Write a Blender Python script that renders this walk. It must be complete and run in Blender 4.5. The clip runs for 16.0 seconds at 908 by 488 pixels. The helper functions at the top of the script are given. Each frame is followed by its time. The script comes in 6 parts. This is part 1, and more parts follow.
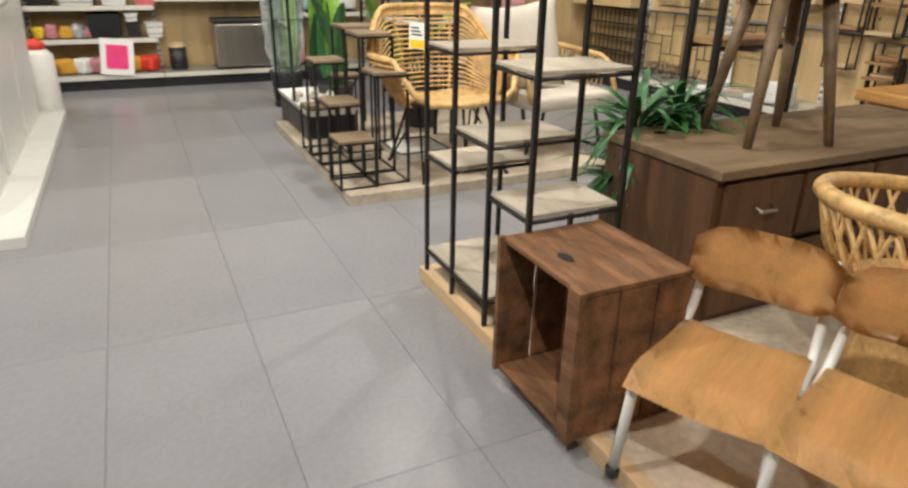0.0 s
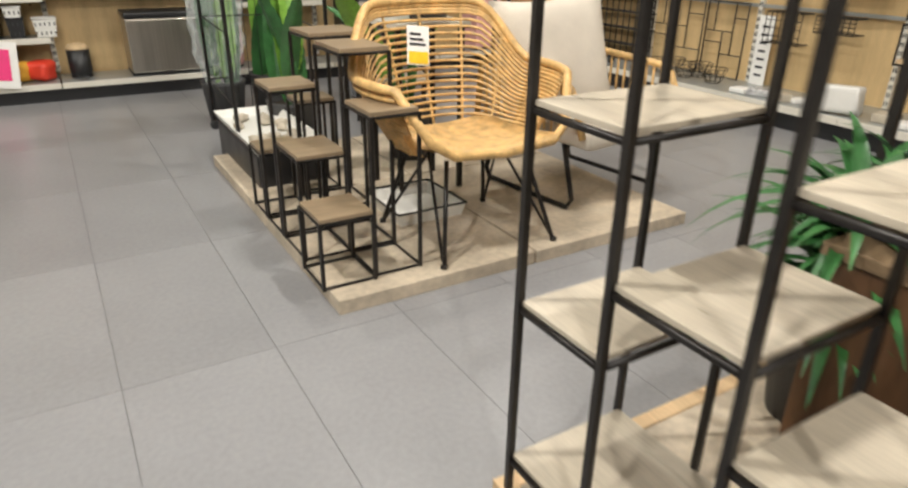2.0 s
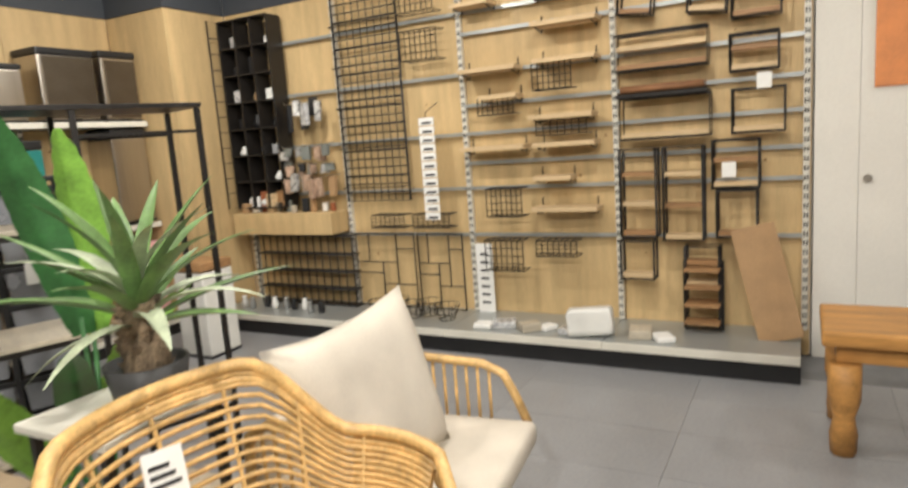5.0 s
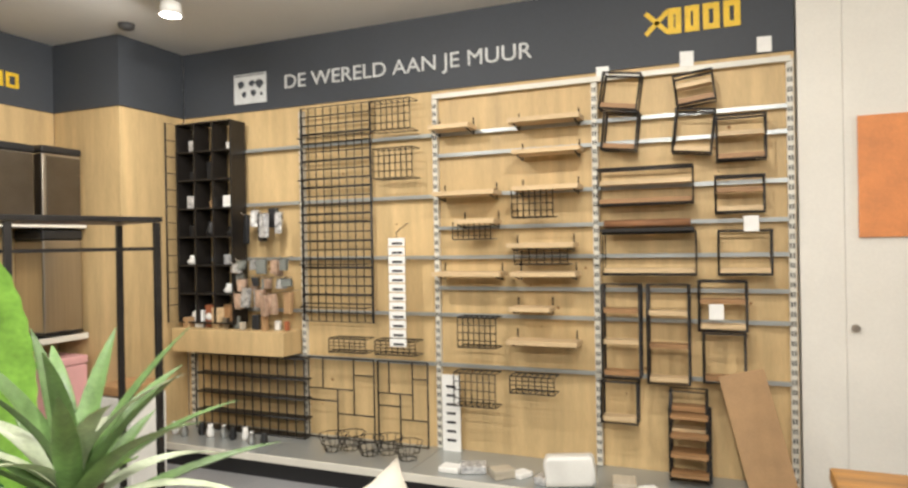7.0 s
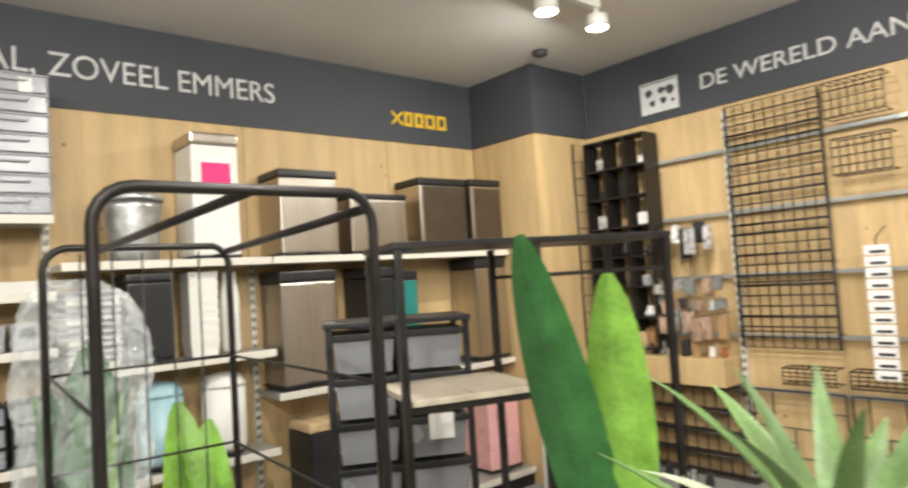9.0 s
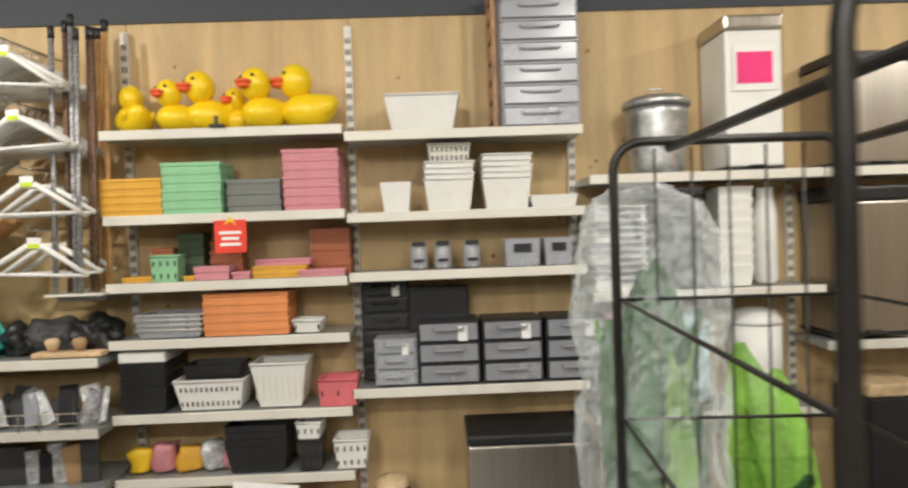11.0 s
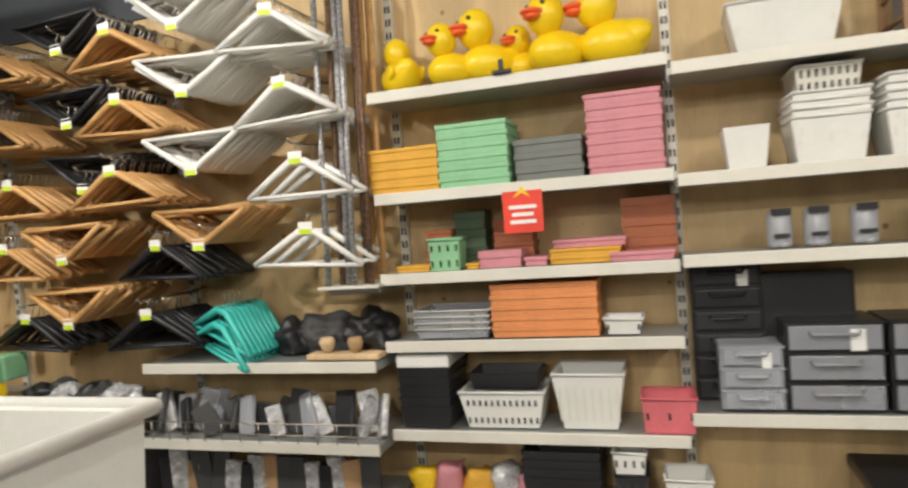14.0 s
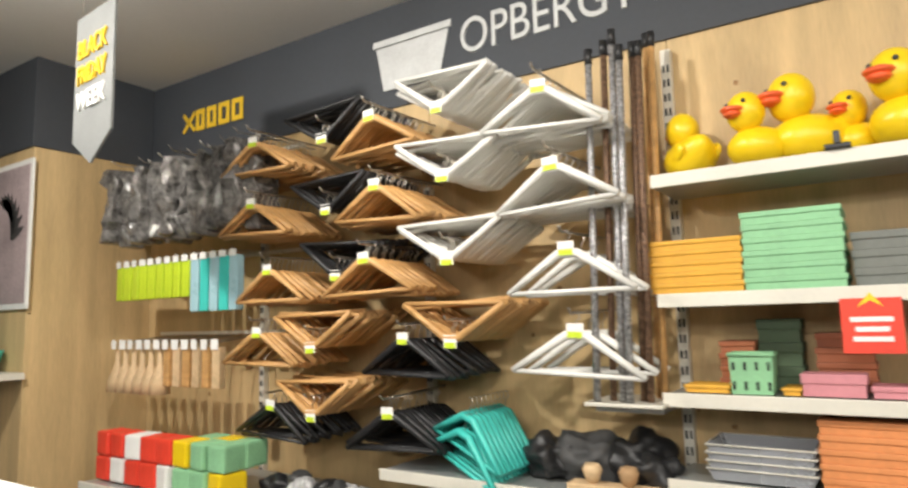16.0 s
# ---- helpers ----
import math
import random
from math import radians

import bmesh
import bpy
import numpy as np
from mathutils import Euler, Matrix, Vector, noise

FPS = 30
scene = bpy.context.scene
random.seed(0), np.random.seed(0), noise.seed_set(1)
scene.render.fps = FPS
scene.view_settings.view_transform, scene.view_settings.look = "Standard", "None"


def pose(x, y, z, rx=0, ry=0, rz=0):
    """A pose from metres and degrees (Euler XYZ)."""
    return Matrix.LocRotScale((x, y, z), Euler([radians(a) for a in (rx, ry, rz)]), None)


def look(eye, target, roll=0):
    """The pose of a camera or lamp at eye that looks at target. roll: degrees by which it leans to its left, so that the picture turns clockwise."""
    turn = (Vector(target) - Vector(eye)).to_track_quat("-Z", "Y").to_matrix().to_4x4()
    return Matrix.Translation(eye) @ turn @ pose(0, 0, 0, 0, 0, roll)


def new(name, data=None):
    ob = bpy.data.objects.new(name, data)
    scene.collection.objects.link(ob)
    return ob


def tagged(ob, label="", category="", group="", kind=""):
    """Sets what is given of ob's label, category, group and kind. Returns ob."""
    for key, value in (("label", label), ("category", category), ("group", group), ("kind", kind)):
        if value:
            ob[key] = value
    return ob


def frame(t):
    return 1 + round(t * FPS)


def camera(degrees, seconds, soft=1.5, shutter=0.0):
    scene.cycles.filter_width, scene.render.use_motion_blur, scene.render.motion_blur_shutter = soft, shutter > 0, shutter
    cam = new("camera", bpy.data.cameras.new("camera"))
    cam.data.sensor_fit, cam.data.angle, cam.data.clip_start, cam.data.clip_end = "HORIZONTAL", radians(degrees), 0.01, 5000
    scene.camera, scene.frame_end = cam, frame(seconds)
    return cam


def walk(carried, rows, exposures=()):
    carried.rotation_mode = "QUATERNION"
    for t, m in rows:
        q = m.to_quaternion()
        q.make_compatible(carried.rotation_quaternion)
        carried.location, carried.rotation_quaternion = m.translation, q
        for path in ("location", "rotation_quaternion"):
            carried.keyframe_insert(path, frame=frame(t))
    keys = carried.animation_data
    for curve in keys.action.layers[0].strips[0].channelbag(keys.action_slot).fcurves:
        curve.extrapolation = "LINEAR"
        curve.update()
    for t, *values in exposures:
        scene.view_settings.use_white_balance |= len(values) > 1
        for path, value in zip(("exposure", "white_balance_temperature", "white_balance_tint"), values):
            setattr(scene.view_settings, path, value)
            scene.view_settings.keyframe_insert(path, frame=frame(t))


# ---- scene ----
cam = camera(68.9, 16.0, soft=2.4, shutter=0.5)
PATH = [
    (0, (1.404, 2.626, 1.058), (2.2, 4.287, 0.279), 1.0),
    (0.5, (1.498, 2.902, 1.042), (2.364, 4.538, 0.285), 0.6),
    (1, (1.561, 3.213, 1.047), (2.259, 4.916, 0.265), 4.4),
    (1.5, (1.548, 3.491, 1.06), (2.437, 5.098, 0.266), -0.2),
    (2, (1.627, 3.795, 1.053), (2.56, 5.356, 0.222), 0.8),
    (2.5, (1.664, 4.031, 1.101), (2.596, 5.638, 0.358), 0.1),
    (3, (1.695, 4.276, 1.107), (2.909, 5.727, 0.458), -1.6),
    (3.5, (1.797, 4.507, 1.13), (3.121, 5.818, 0.404), -5.0),
    (4, (1.898, 4.709, 1.188), (3.278, 6.047, 0.634), -4.6),
    (4.5, (1.95, 4.772, 1.267), (3.495, 5.967, 0.839), -4.2),
    (5, (2.02, 4.944, 1.321), (3.76, 5.878, 1.006), -4.2),
    (7.3, (2.19, 5.34, 1.43), (4.027, 6.13, 1.465), -0.9),
    (7.5, (2.167, 5.418, 1.431), (3.968, 6.285, 1.496), -1.0),
    (8, (2.088, 5.632, 1.444), (3.761, 6.725, 1.52), -2.6),
    (8.5, (2.09, 5.827, 1.421), (3.537, 7.205, 1.507), -4.1),
    (9, (2.116, 5.954, 1.432), (3.403, 7.481, 1.536), -3.7),
    (9.5, (2.107, 6.079, 1.436), (3.148, 7.784, 1.53), -3.2),
    (10, (2.116, 6.205, 1.415), (2.792, 8.086, 1.492), -2.4),
    (10.2, (2.10, 6.26, 1.413), (2.61, 8.193, 1.45), -2.2),
    (12.3, (1.861, 6.932, 1.403), (1.673, 8.922, 1.331), -2.6),
    (12.5, (1.828, 6.946, 1.407), (1.642, 8.937, 1.345), -3.4),
    (13, (1.844, 7.011, 1.429), (1.519, 8.982, 1.337), -3.9),
    (13.5, (1.765, 7.109, 1.407), (1.247, 9.039, 1.332), -3.3),
    (14, (1.594, 7.182, 1.387), (0.998, 9.09, 1.327), -4.3),
    (14.5, (1.544, 7.354, 1.374), (0.756, 9.192, 1.337), -4.7),
    (15, (1.447, 7.396, 1.421), (0.47, 9.136, 1.559), -1.7),
    (15.5, (1.371, 7.408, 1.427), (0.305, 9.09, 1.617), -0.1),
    (16, (1.223, 7.377, 1.443), (0.131, 9.036, 1.678), -1.4),
]
EXPOSURES = [(0, -0.46), (1, -0.36), (2, -0.44), (3, -0.62), (3.5, -0.72), (4, -0.70), (5, -0.42), (7.5, -0.2), (9, -0.16), (10, -0.35), (12.5, -0.55), (14, -0.48), (15, -0.28), (16, -0.15)]
walk(cam, [(t, look(eye, target, roll)) for t, eye, target, roll in PATH], EXPOSURES)

# ---- light ----
world = bpy.data.worlds.new("world")
scene.world = world
world.use_nodes = True
world.node_tree.nodes["Background"].inputs[0].default_value = (0.9, 0.92, 1.0, 1)
world.node_tree.nodes["Background"].inputs[1].default_value = 0.05


def spot(x, y, tx, ty, watts, size=0.07, warm=(1.0, 0.955, 0.89)):
    """A ceiling spot's light, aimed at a point of the floor plan."""
    d = bpy.data.lights.new("spot_light", "AREA")
    d.shape, d.size, d.energy, d.color = "DISK", size, watts, warm
    ob = new("spot_light", d)
    ob.matrix_world = look((x, y, 2.70), (tx, ty, 0.6))
    return ob


LAMPS = [
    (1.2, 2.2, 2.2, 3.2, 118), (2.6, 3.2, 2.4, 4.3, 18), (1.2, 5.2, 2.3, 5.7, 135), (3.0, 5.0, 2.8, 6.0, 74), (4.3, 5.6, 5.6, 6.0, 50),
    (4.3, 7.2, 5.7, 7.2, 58), (4.85, 8.05, 4.7, 9.2, 52), (3.0, 7.7, 3.2, 9.3, 38), (1.5, 7.8, 1.4, 9.4, 27), (0.1, 7.9, -0.1, 9.4, 58),
    (-1.2, 7.8, -1.3, 9.3, 78), (0.5, 3.8, 2.1, 4.5, 100), (2.9, 6.6, 2.8, 6.9, 50), (5.4, 3.2, 5.6, 4.2, 36),
]
for row in LAMPS:
    spot(*row[:4], row[4] * 0.45)


# ---- materials ----
def mat(name, color, rough=0.6, metal=0.0, var=0.12, scale=8.0, fine=90.0, bump=0.05, spec=0.5, alpha=1.0, trans=0.0, jitter=0.0, stretch=(1, 1, 1)):
    """A surface with two scales of variation in colour and relief."""
    m = bpy.data.materials.new(name)
    m.use_nodes = True
    nt = m.node_tree
    b = nt.nodes["Principled BSDF"]
    b.inputs["Roughness"].default_value, b.inputs["Metallic"].default_value = rough, metal
    b.inputs["Specular IOR Level"].default_value = spec
    b.inputs["Transmission Weight"].default_value, b.inputs["Alpha"].default_value = trans, alpha
    co = nt.nodes.new("ShaderNodeTexCoord")
    mp = nt.nodes.new("ShaderNodeMapping")
    mp.inputs["Scale"].default_value = stretch
    nt.links.new(co.outputs["Object"], mp.inputs[0])
    n1, n2 = nt.nodes.new("ShaderNodeTexNoise"), nt.nodes.new("ShaderNodeTexNoise")
    n1.inputs["Scale"].default_value, n2.inputs["Scale"].default_value = scale, fine
    n1.inputs["Detail"].default_value, n2.inputs["Detail"].default_value = 4, 3
    add = nt.nodes.new("ShaderNodeMath")
    add.operation = "MULTIPLY_ADD"
    add.inputs[1].default_value = 0.45
    for n in (n1, n2):
        nt.links.new(mp.outputs[0], n.inputs["Vector"])
    nt.links.new(n2.outputs[0], add.inputs[0])
    nt.links.new(n1.outputs[0], add.inputs[2])
    ramp = nt.nodes.new("ShaderNodeValToRGB")
    ramp.color_ramp.elements[0].position, ramp.color_ramp.elements[1].position = 0.42, 1.0
    lo = [max(0.0, c * (1 - 1.6 * var)) for c in color]
    hi = [min(1.0, c * (1 + 1.1 * var)) for c in color]
    ramp.color_ramp.elements[0].color, ramp.color_ramp.elements[1].color = (*lo, 1), (*hi, 1)
    nt.links.new(add.outputs[0], ramp.inputs[0])
    out = ramp.outputs[0]
    if jitter:
        info = nt.nodes.new("ShaderNodeObjectInfo")
        hsv = nt.nodes.new("ShaderNodeHueSaturation")
        ma = nt.nodes.new("ShaderNodeMath")
        ma.operation = "MULTIPLY_ADD"
        ma.inputs[1].default_value, ma.inputs[2].default_value = jitter * 2, 1 - jitter
        nt.links.new(info.outputs["Random"], ma.inputs[0])
        nt.links.new(ma.outputs[0], hsv.inputs["Value"])
        nt.links.new(out, hsv.inputs["Color"])
        out = hsv.outputs[0]
    nt.links.new(out, b.inputs["Base Color"])
    rr = nt.nodes.new("ShaderNodeMath")
    rr.operation = "MULTIPLY_ADD"
    rr.inputs[1].default_value, rr.inputs[2].default_value = 0.25, max(0.02, rough - 0.13)
    nt.links.new(n1.outputs[0], rr.inputs[0])
    nt.links.new(rr.outputs[0], b.inputs["Roughness"])
    if bump:
        bp = nt.nodes.new("ShaderNodeBump")
        bp.inputs["Strength"].default_value, bp.inputs["Distance"].default_value = bump, 0.01
        nt.links.new(add.outputs[0], bp.inputs["Height"])
        nt.links.new(bp.outputs[0], b.inputs["Normal"])
    return m


def glow(name, color, strength):
    m = mat(name, color, 0.5)
    b = m.node_tree.nodes["Principled BSDF"]
    b.inputs["Emission Color"].default_value, b.inputs["Emission Strength"].default_value = (*color, 1), strength
    return m


def wood(name, color, rough=0.5, var=0.3, along=0, scale=3.0, jitter=0.06, bump=0.06):
    st = [6, 6, 6]
    st[along] = 0.6
    return mat(name, color, rough, 0, var, scale, 30, bump, 0.4, jitter=jitter, stretch=st)


FLOOR = mat("grey_floor_tile", (0.29, 0.29, 0.295), 0.33, 0, 0.14, 1.3, 60, 0.03, 0.45, jitter=0.03)
GROUT = mat("dark_grout", (0.20, 0.20, 0.20), 0.9)
CEIL = mat("off_white_ceiling_paint", (0.72, 0.71, 0.68), 0.9, 0, 0.04, 1.5, 60, 0.04)
PLAST = mat("white_wall_paint", (0.80, 0.77, 0.70), 0.85, 0, 0.05, 2, 80, 0.03)
BAND = mat("slate_grey_fascia_paint", (0.052, 0.058, 0.068), 0.65, 0, 0.10, 2, 60, 0.03)
GREYLET = mat("light_grey_letter", (0.62, 0.63, 0.62), 0.6)
YELLET = mat("yellow_letter", (0.80, 0.52, 0.03), 0.5)
PLY = wood("birch_plywood", (0.60, 0.43, 0.215), 0.55, 0.16, 2, 2.0, 0.05, 0.03)
KNOT = wood("plywood_knot", (0.30, 0.16, 0.06), 0.6, 0.3, 0, 8)
PINE = wood("pale_pine_board", (0.66, 0.47, 0.27), 0.55, 0.2, 1, 2.5)
OAKP = wood("oak_ply_seat", (0.74, 0.44, 0.175), 0.32, 0.16, 0, 3)
BROWN = wood("worn_brown_crate_wood", (0.21, 0.10, 0.045), 0.65, 0.55, 1, 3)
CHEST = wood("dark_stained_chest_wood", (0.13, 0.065, 0.03), 0.5, 0.35, 2, 3)
CHESTTOP = wood("grey_brown_chest_top", (0.22, 0.15, 0.085), 0.5, 0.3, 0, 3)
TAUPE = wood("taupe_wood_top", (0.27, 0.20, 0.125), 0.4, 0.25, 0, 3)
SHELFTOP = wood("pale_grey_wood_shelf", (0.52, 0.46, 0.36), 0.32, 0.18, 1, 3)
LWOOD = wood("light_wood_shelf", (0.64, 0.47, 0.27), 0.5, 0.25, 1, 4)
DWOOD = wood("mango_wood_shelf", (0.36, 0.2, 0.09), 0.5, 0.35, 1, 4)
BENCHW = wood("reclaimed_bench_wood", (0.48, 0.24, 0.07), 0.5, 0.35, 1, 3)
BLACK = mat("black_powder_coated_steel", (0.022, 0.019, 0.017), 0.42, 0.3, 0.2, 12, 120, 0.03)
KICK = mat("black_kick_plate", (0.015, 0.015, 0.016), 0.45)
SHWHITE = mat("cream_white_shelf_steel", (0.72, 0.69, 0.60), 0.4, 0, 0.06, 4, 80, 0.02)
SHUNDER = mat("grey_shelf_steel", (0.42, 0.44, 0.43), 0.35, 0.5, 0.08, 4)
SLOT = mat("slot_shadow_black", (0.02, 0.02, 0.02), 0.9)
STEEL = mat("brushed_stainless_steel", (0.50, 0.46, 0.40), 0.34, 1.0, 0.1, 3, 60, 0.04, stretch=(30, 30, 0.5))
GALV = mat("galvanised_steel", (0.58, 0.59, 0.58), 0.38, 0.9, 0.25, 20, 60, 0.1)
WPLAST = mat("white_plastic", (0.80, 0.79, 0.74), 0.38, 0, 0.04)
BPLAST = mat("black_plastic", (0.018, 0.018, 0.019), 0.4)
CLEAR = mat("cloudy_clear_plastic", (0.60, 0.62, 0.66), 0.25, 0, 0.06, 6, 80, 0.02, trans=0.45)
CLEARD = mat("smoky_clear_drawer", (0.40, 0.41, 0.44), 0.25, 0, 0.06, 6, 80, 0.02, trans=0.35)
YELLOW = mat("yellow_vinyl", (0.90, 0.62, 0.01), 0.35, 0, 0.05, 5, 60, 0.02)
REDBEAK = mat("orange_red_beak", (0.80, 0.12, 0.03), 0.35)
BOXY = mat("mustard_cardboard", (0.72, 0.38, 0.04), 0.6, jitter=0.03)
BOXG = mat("mint_cardboard", (0.27, 0.55, 0.30), 0.6, jitter=0.03)
BOXK = mat("grey_cardboard", (0.18, 0.19, 0.17), 0.6, jitter=0.03)
BOXP = mat("pink_cardboard", (0.62, 0.25, 0.28), 0.6, jitter=0.03)
BOXO = mat("terracotta_cardboard", (0.72, 0.27, 0.09), 0.6, jitter=0.03)
BOXB = mat("rust_cardboard", (0.32, 0.10, 0.04), 0.6, jitter=0.03)
BOXD = mat("dark_green_cardboard", (0.06, 0.10, 0.05), 0.6)
PINKM = mat("pink_enamel", (0.76, 0.42, 0.42), 0.3, 0, 0.04)
BLUEM = mat("pale_blue_enamel", (0.35, 0.55, 0.60), 0.3, 0, 0.04)
TEAL = mat("teal_plastic", (0.06, 0.55, 0.48), 0.35, 0, 0.08)
REDSIGN = mat("red_card", (0.80, 0.06, 0.03), 0.5)
MAGENTA = mat("magenta_card", (0.85, 0.03, 0.20), 0.5)
CARD = mat("white_card", (0.85, 0.84, 0.80), 0.6, 0, 0.04)
YCARD = mat("yellow_price_card", (0.85, 0.55, 0.02), 0.5)
INK = mat("dark_ink", (0.03, 0.03, 0.035), 0.6)
LIME = mat("lime_green_label", (0.55, 0.70, 0.03), 0.5)
RATTAN = mat("honey_rattan", (0.66, 0.42, 0.165), 0.42, 0, 0.3, 25, 120, 0.08, stretch=(1, 1, 1))
WICKER = mat("woven_rattan", (0.60, 0.38, 0.15), 0.5, 0, 0.18, 60, 160, 0.2)
CLOTH = mat("off_white_linen", (0.62, 0.56, 0.47), 0.9, 0, 0.1, 6, 260, 0.2)
HANGW = wood("hanger_wood", (0.60, 0.34, 0.13), 0.4, 0.2, 0, 5)
LEAFG = mat("bright_banana_leaf", (0.21, 0.42, 0.06), 0.4, 0, 0.3, 12, 90, 0.1, jitter=0.15)
LEAFD = mat("deep_green_leaf", (0.035, 0.14, 0.035), 0.4, 0, 0.3, 12, 90, 0.1, jitter=0.15)
LEAFY = mat("yucca_leaf", (0.14, 0.24, 0.08), 0.42, 0, 0.35, 10, 90, 0.1, jitter=0.25)
LEAFY2 = mat("pale_yucca_leaf", (0.52, 0.58, 0.40), 0.42, 0, 0.3, 10, 90, 0.1, jitter=0.15)
BARK = mat("yucca_bark", (0.26, 0.19, 0.12), 0.9, 0, 0.5, 30, 120, 0.5)
POT = mat("dark_grey_pot", (0.05, 0.05, 0.05), 0.6)
SOIL = mat("potting_soil", (0.04, 0.028, 0.02), 0.95, bump=0.4)
RUG = mat("cream_stone_floor_board", (0.60, 0.51, 0.385), 0.5, 0, 0.28, 4, 40, 0.06)
FILM = mat("clear_wrapping_film", (0.85, 0.9, 0.9), 0.12, 0, 0.02, 14, 45, 0.9, alpha=0.24)
LAMPGLOW = glow("lamp_face", (1.0, 0.96, 0.88), 40)
CARTON = mat("brown_carton", (0.42, 0.26, 0.13), 0.8)
BAG = mat("grey_glossy_bag", (0.55, 0.55, 0.55), 0.25, 0.2, 0.4, 30, 90, 0.5)


# ---- mesh helpers ----
def bx(bm, x0, x1, y0, y1, z0, z1):
    vs = [bm.verts.new((x, y, z)) for z in (z0, z1) for y in (y0, y1) for x in (x0, x1)]
    for f in ((0, 2, 3, 1), (4, 5, 7, 6), (0, 1, 5, 4), (2, 6, 7, 3), (0, 4, 6, 2), (1, 3, 7, 5)):
        bm.faces.new([vs[i] for i in f])
    return bm


def bev(bm, w, seg=2):
    bmesh.ops.bevel(bm, geom=list(bm.edges), offset=w, segments=seg, affect="EDGES", profile=0.6)
    return bm


def box(x0, x1, y0, y1, z0, z1, w=0.0, seg=2):
    bm = bx(bmesh.new(), x0, x1, y0, y1, z0, z1)
    return bev(bm, w, seg) if w else bm


def tube(bm, pts, r, n=6, closed=False):
    """A round bar along a run of points."""
    pts = [Vector(p) for p in pts]
    rings, up = [], None
    for i, p in enumerate(pts):
        a = pts[i - 1] if (i or closed) else p
        b = pts[(i + 1) % len(pts)] if (i < len(pts) - 1 or closed) else p
        d = (b - a).normalized()
        if up is None:
            up = d.orthogonal().normalized()
        up = (up - d * up.dot(d))
        up = up.normalized() if up.length > 1e-5 else d.orthogonal().normalized()
        side = d.cross(up)
        rr = r[i] if isinstance(r, (list, tuple)) else r
        rings.append([bm.verts.new(p + (up * math.cos(k * math.tau / n) + side * math.sin(k * math.tau / n)) * rr) for k in range(n)])
    m = len(rings)
    for i in range(m if closed else m - 1):
        A, B = rings[i], rings[(i + 1) % m]
        for k in range(n):
            f = bm.faces.new((A[k], A[(k + 1) % n], B[(k + 1) % n], B[k]))
            f.smooth = True
    if not closed:
        bm.faces.new(rings[0][::-1])
        bm.faces.new(rings[-1])
    return bm


def lathe(bm, prof, n=20, cx=0.0, cy=0.0, sx=1.0, sy=1.0):
    """A body turned about the upright axis from (radius, height) pairs."""
    rings = [[bm.verts.new((cx + sx * r * math.cos(k * math.tau / n), cy + sy * r * math.sin(k * math.tau / n), z)) for k in range(n)] for r, z in prof]
    for A, B in zip(rings, rings[1:]):
        for k in range(n):
            f = bm.faces.new((A[k], A[(k + 1) % n], B[(k + 1) % n], B[k]))
            f.smooth = True
    bm.faces.new(rings[0][::-1])
    bm.faces.new(rings[-1])
    return bm


def taper(x0, x1, y0, y1, z0, z1, inset, w=0.008, wall=0.006):
    """An open tapered tub."""
    bm = bmesh.new()
    loops = []
    for (i, z) in ((inset, z0), (0, z1), (wall, z1), (inset + wall, z0 + wall)):
        loops.append([bm.verts.new(p) for p in ((x0 + i, y0 + i, z), (x1 - i, y0 + i, z), (x1 - i, y1 - i, z), (x0 + i, y1 - i, z))])
    for A, B in zip(loops, loops[1:]):
        for k in range(4):
            bm.faces.new((A[k], A[(k + 1) % 4], B[(k + 1) % 4], B[k]))
    bm.faces.new(loops[0][::-1])
    bm.faces.new(loops[-1])
    return bm


def mesh(name, bm, material, smooth=False):
    me = bpy.data.meshes.new(name)
    bmesh.ops.recalc_face_normals(bm, faces=list(bm.faces))
    bm.to_mesh(me)
    bm.free()
    me.materials.append(material)
    if smooth:
        for p in me.polygons:
            p.use_smooth = True
    return me


def part(name, bm, material, parent, label="", smooth=False):
    ob = new(name, mesh(name, bm, material, smooth))
    ob.parent = parent
    return tagged(ob, label)


def share(name, me, parent, m=None):
    ob = new(name, me)
    ob.parent = parent
    if m is not None:
        ob.matrix_basis = m
    return ob


def thing(name, label, category, at=(0, 0, 0), rz=0, group="", kind=""):
    ob = new(name)
    ob.empty_display_size = 0.1
    ob.matrix_basis = pose(*at, 0, 0, rz)
    return tagged(ob, label, category, group, kind)


def solo(name, bm, material, label, category, at=(0, 0, 0), rz=0, group="", kind="", smooth=False):
    ob = new(name, mesh(name, bm, material, smooth))
    ob.matrix_basis = pose(*at, 0, 0, rz)
    return tagged(ob, label, category, group, kind)


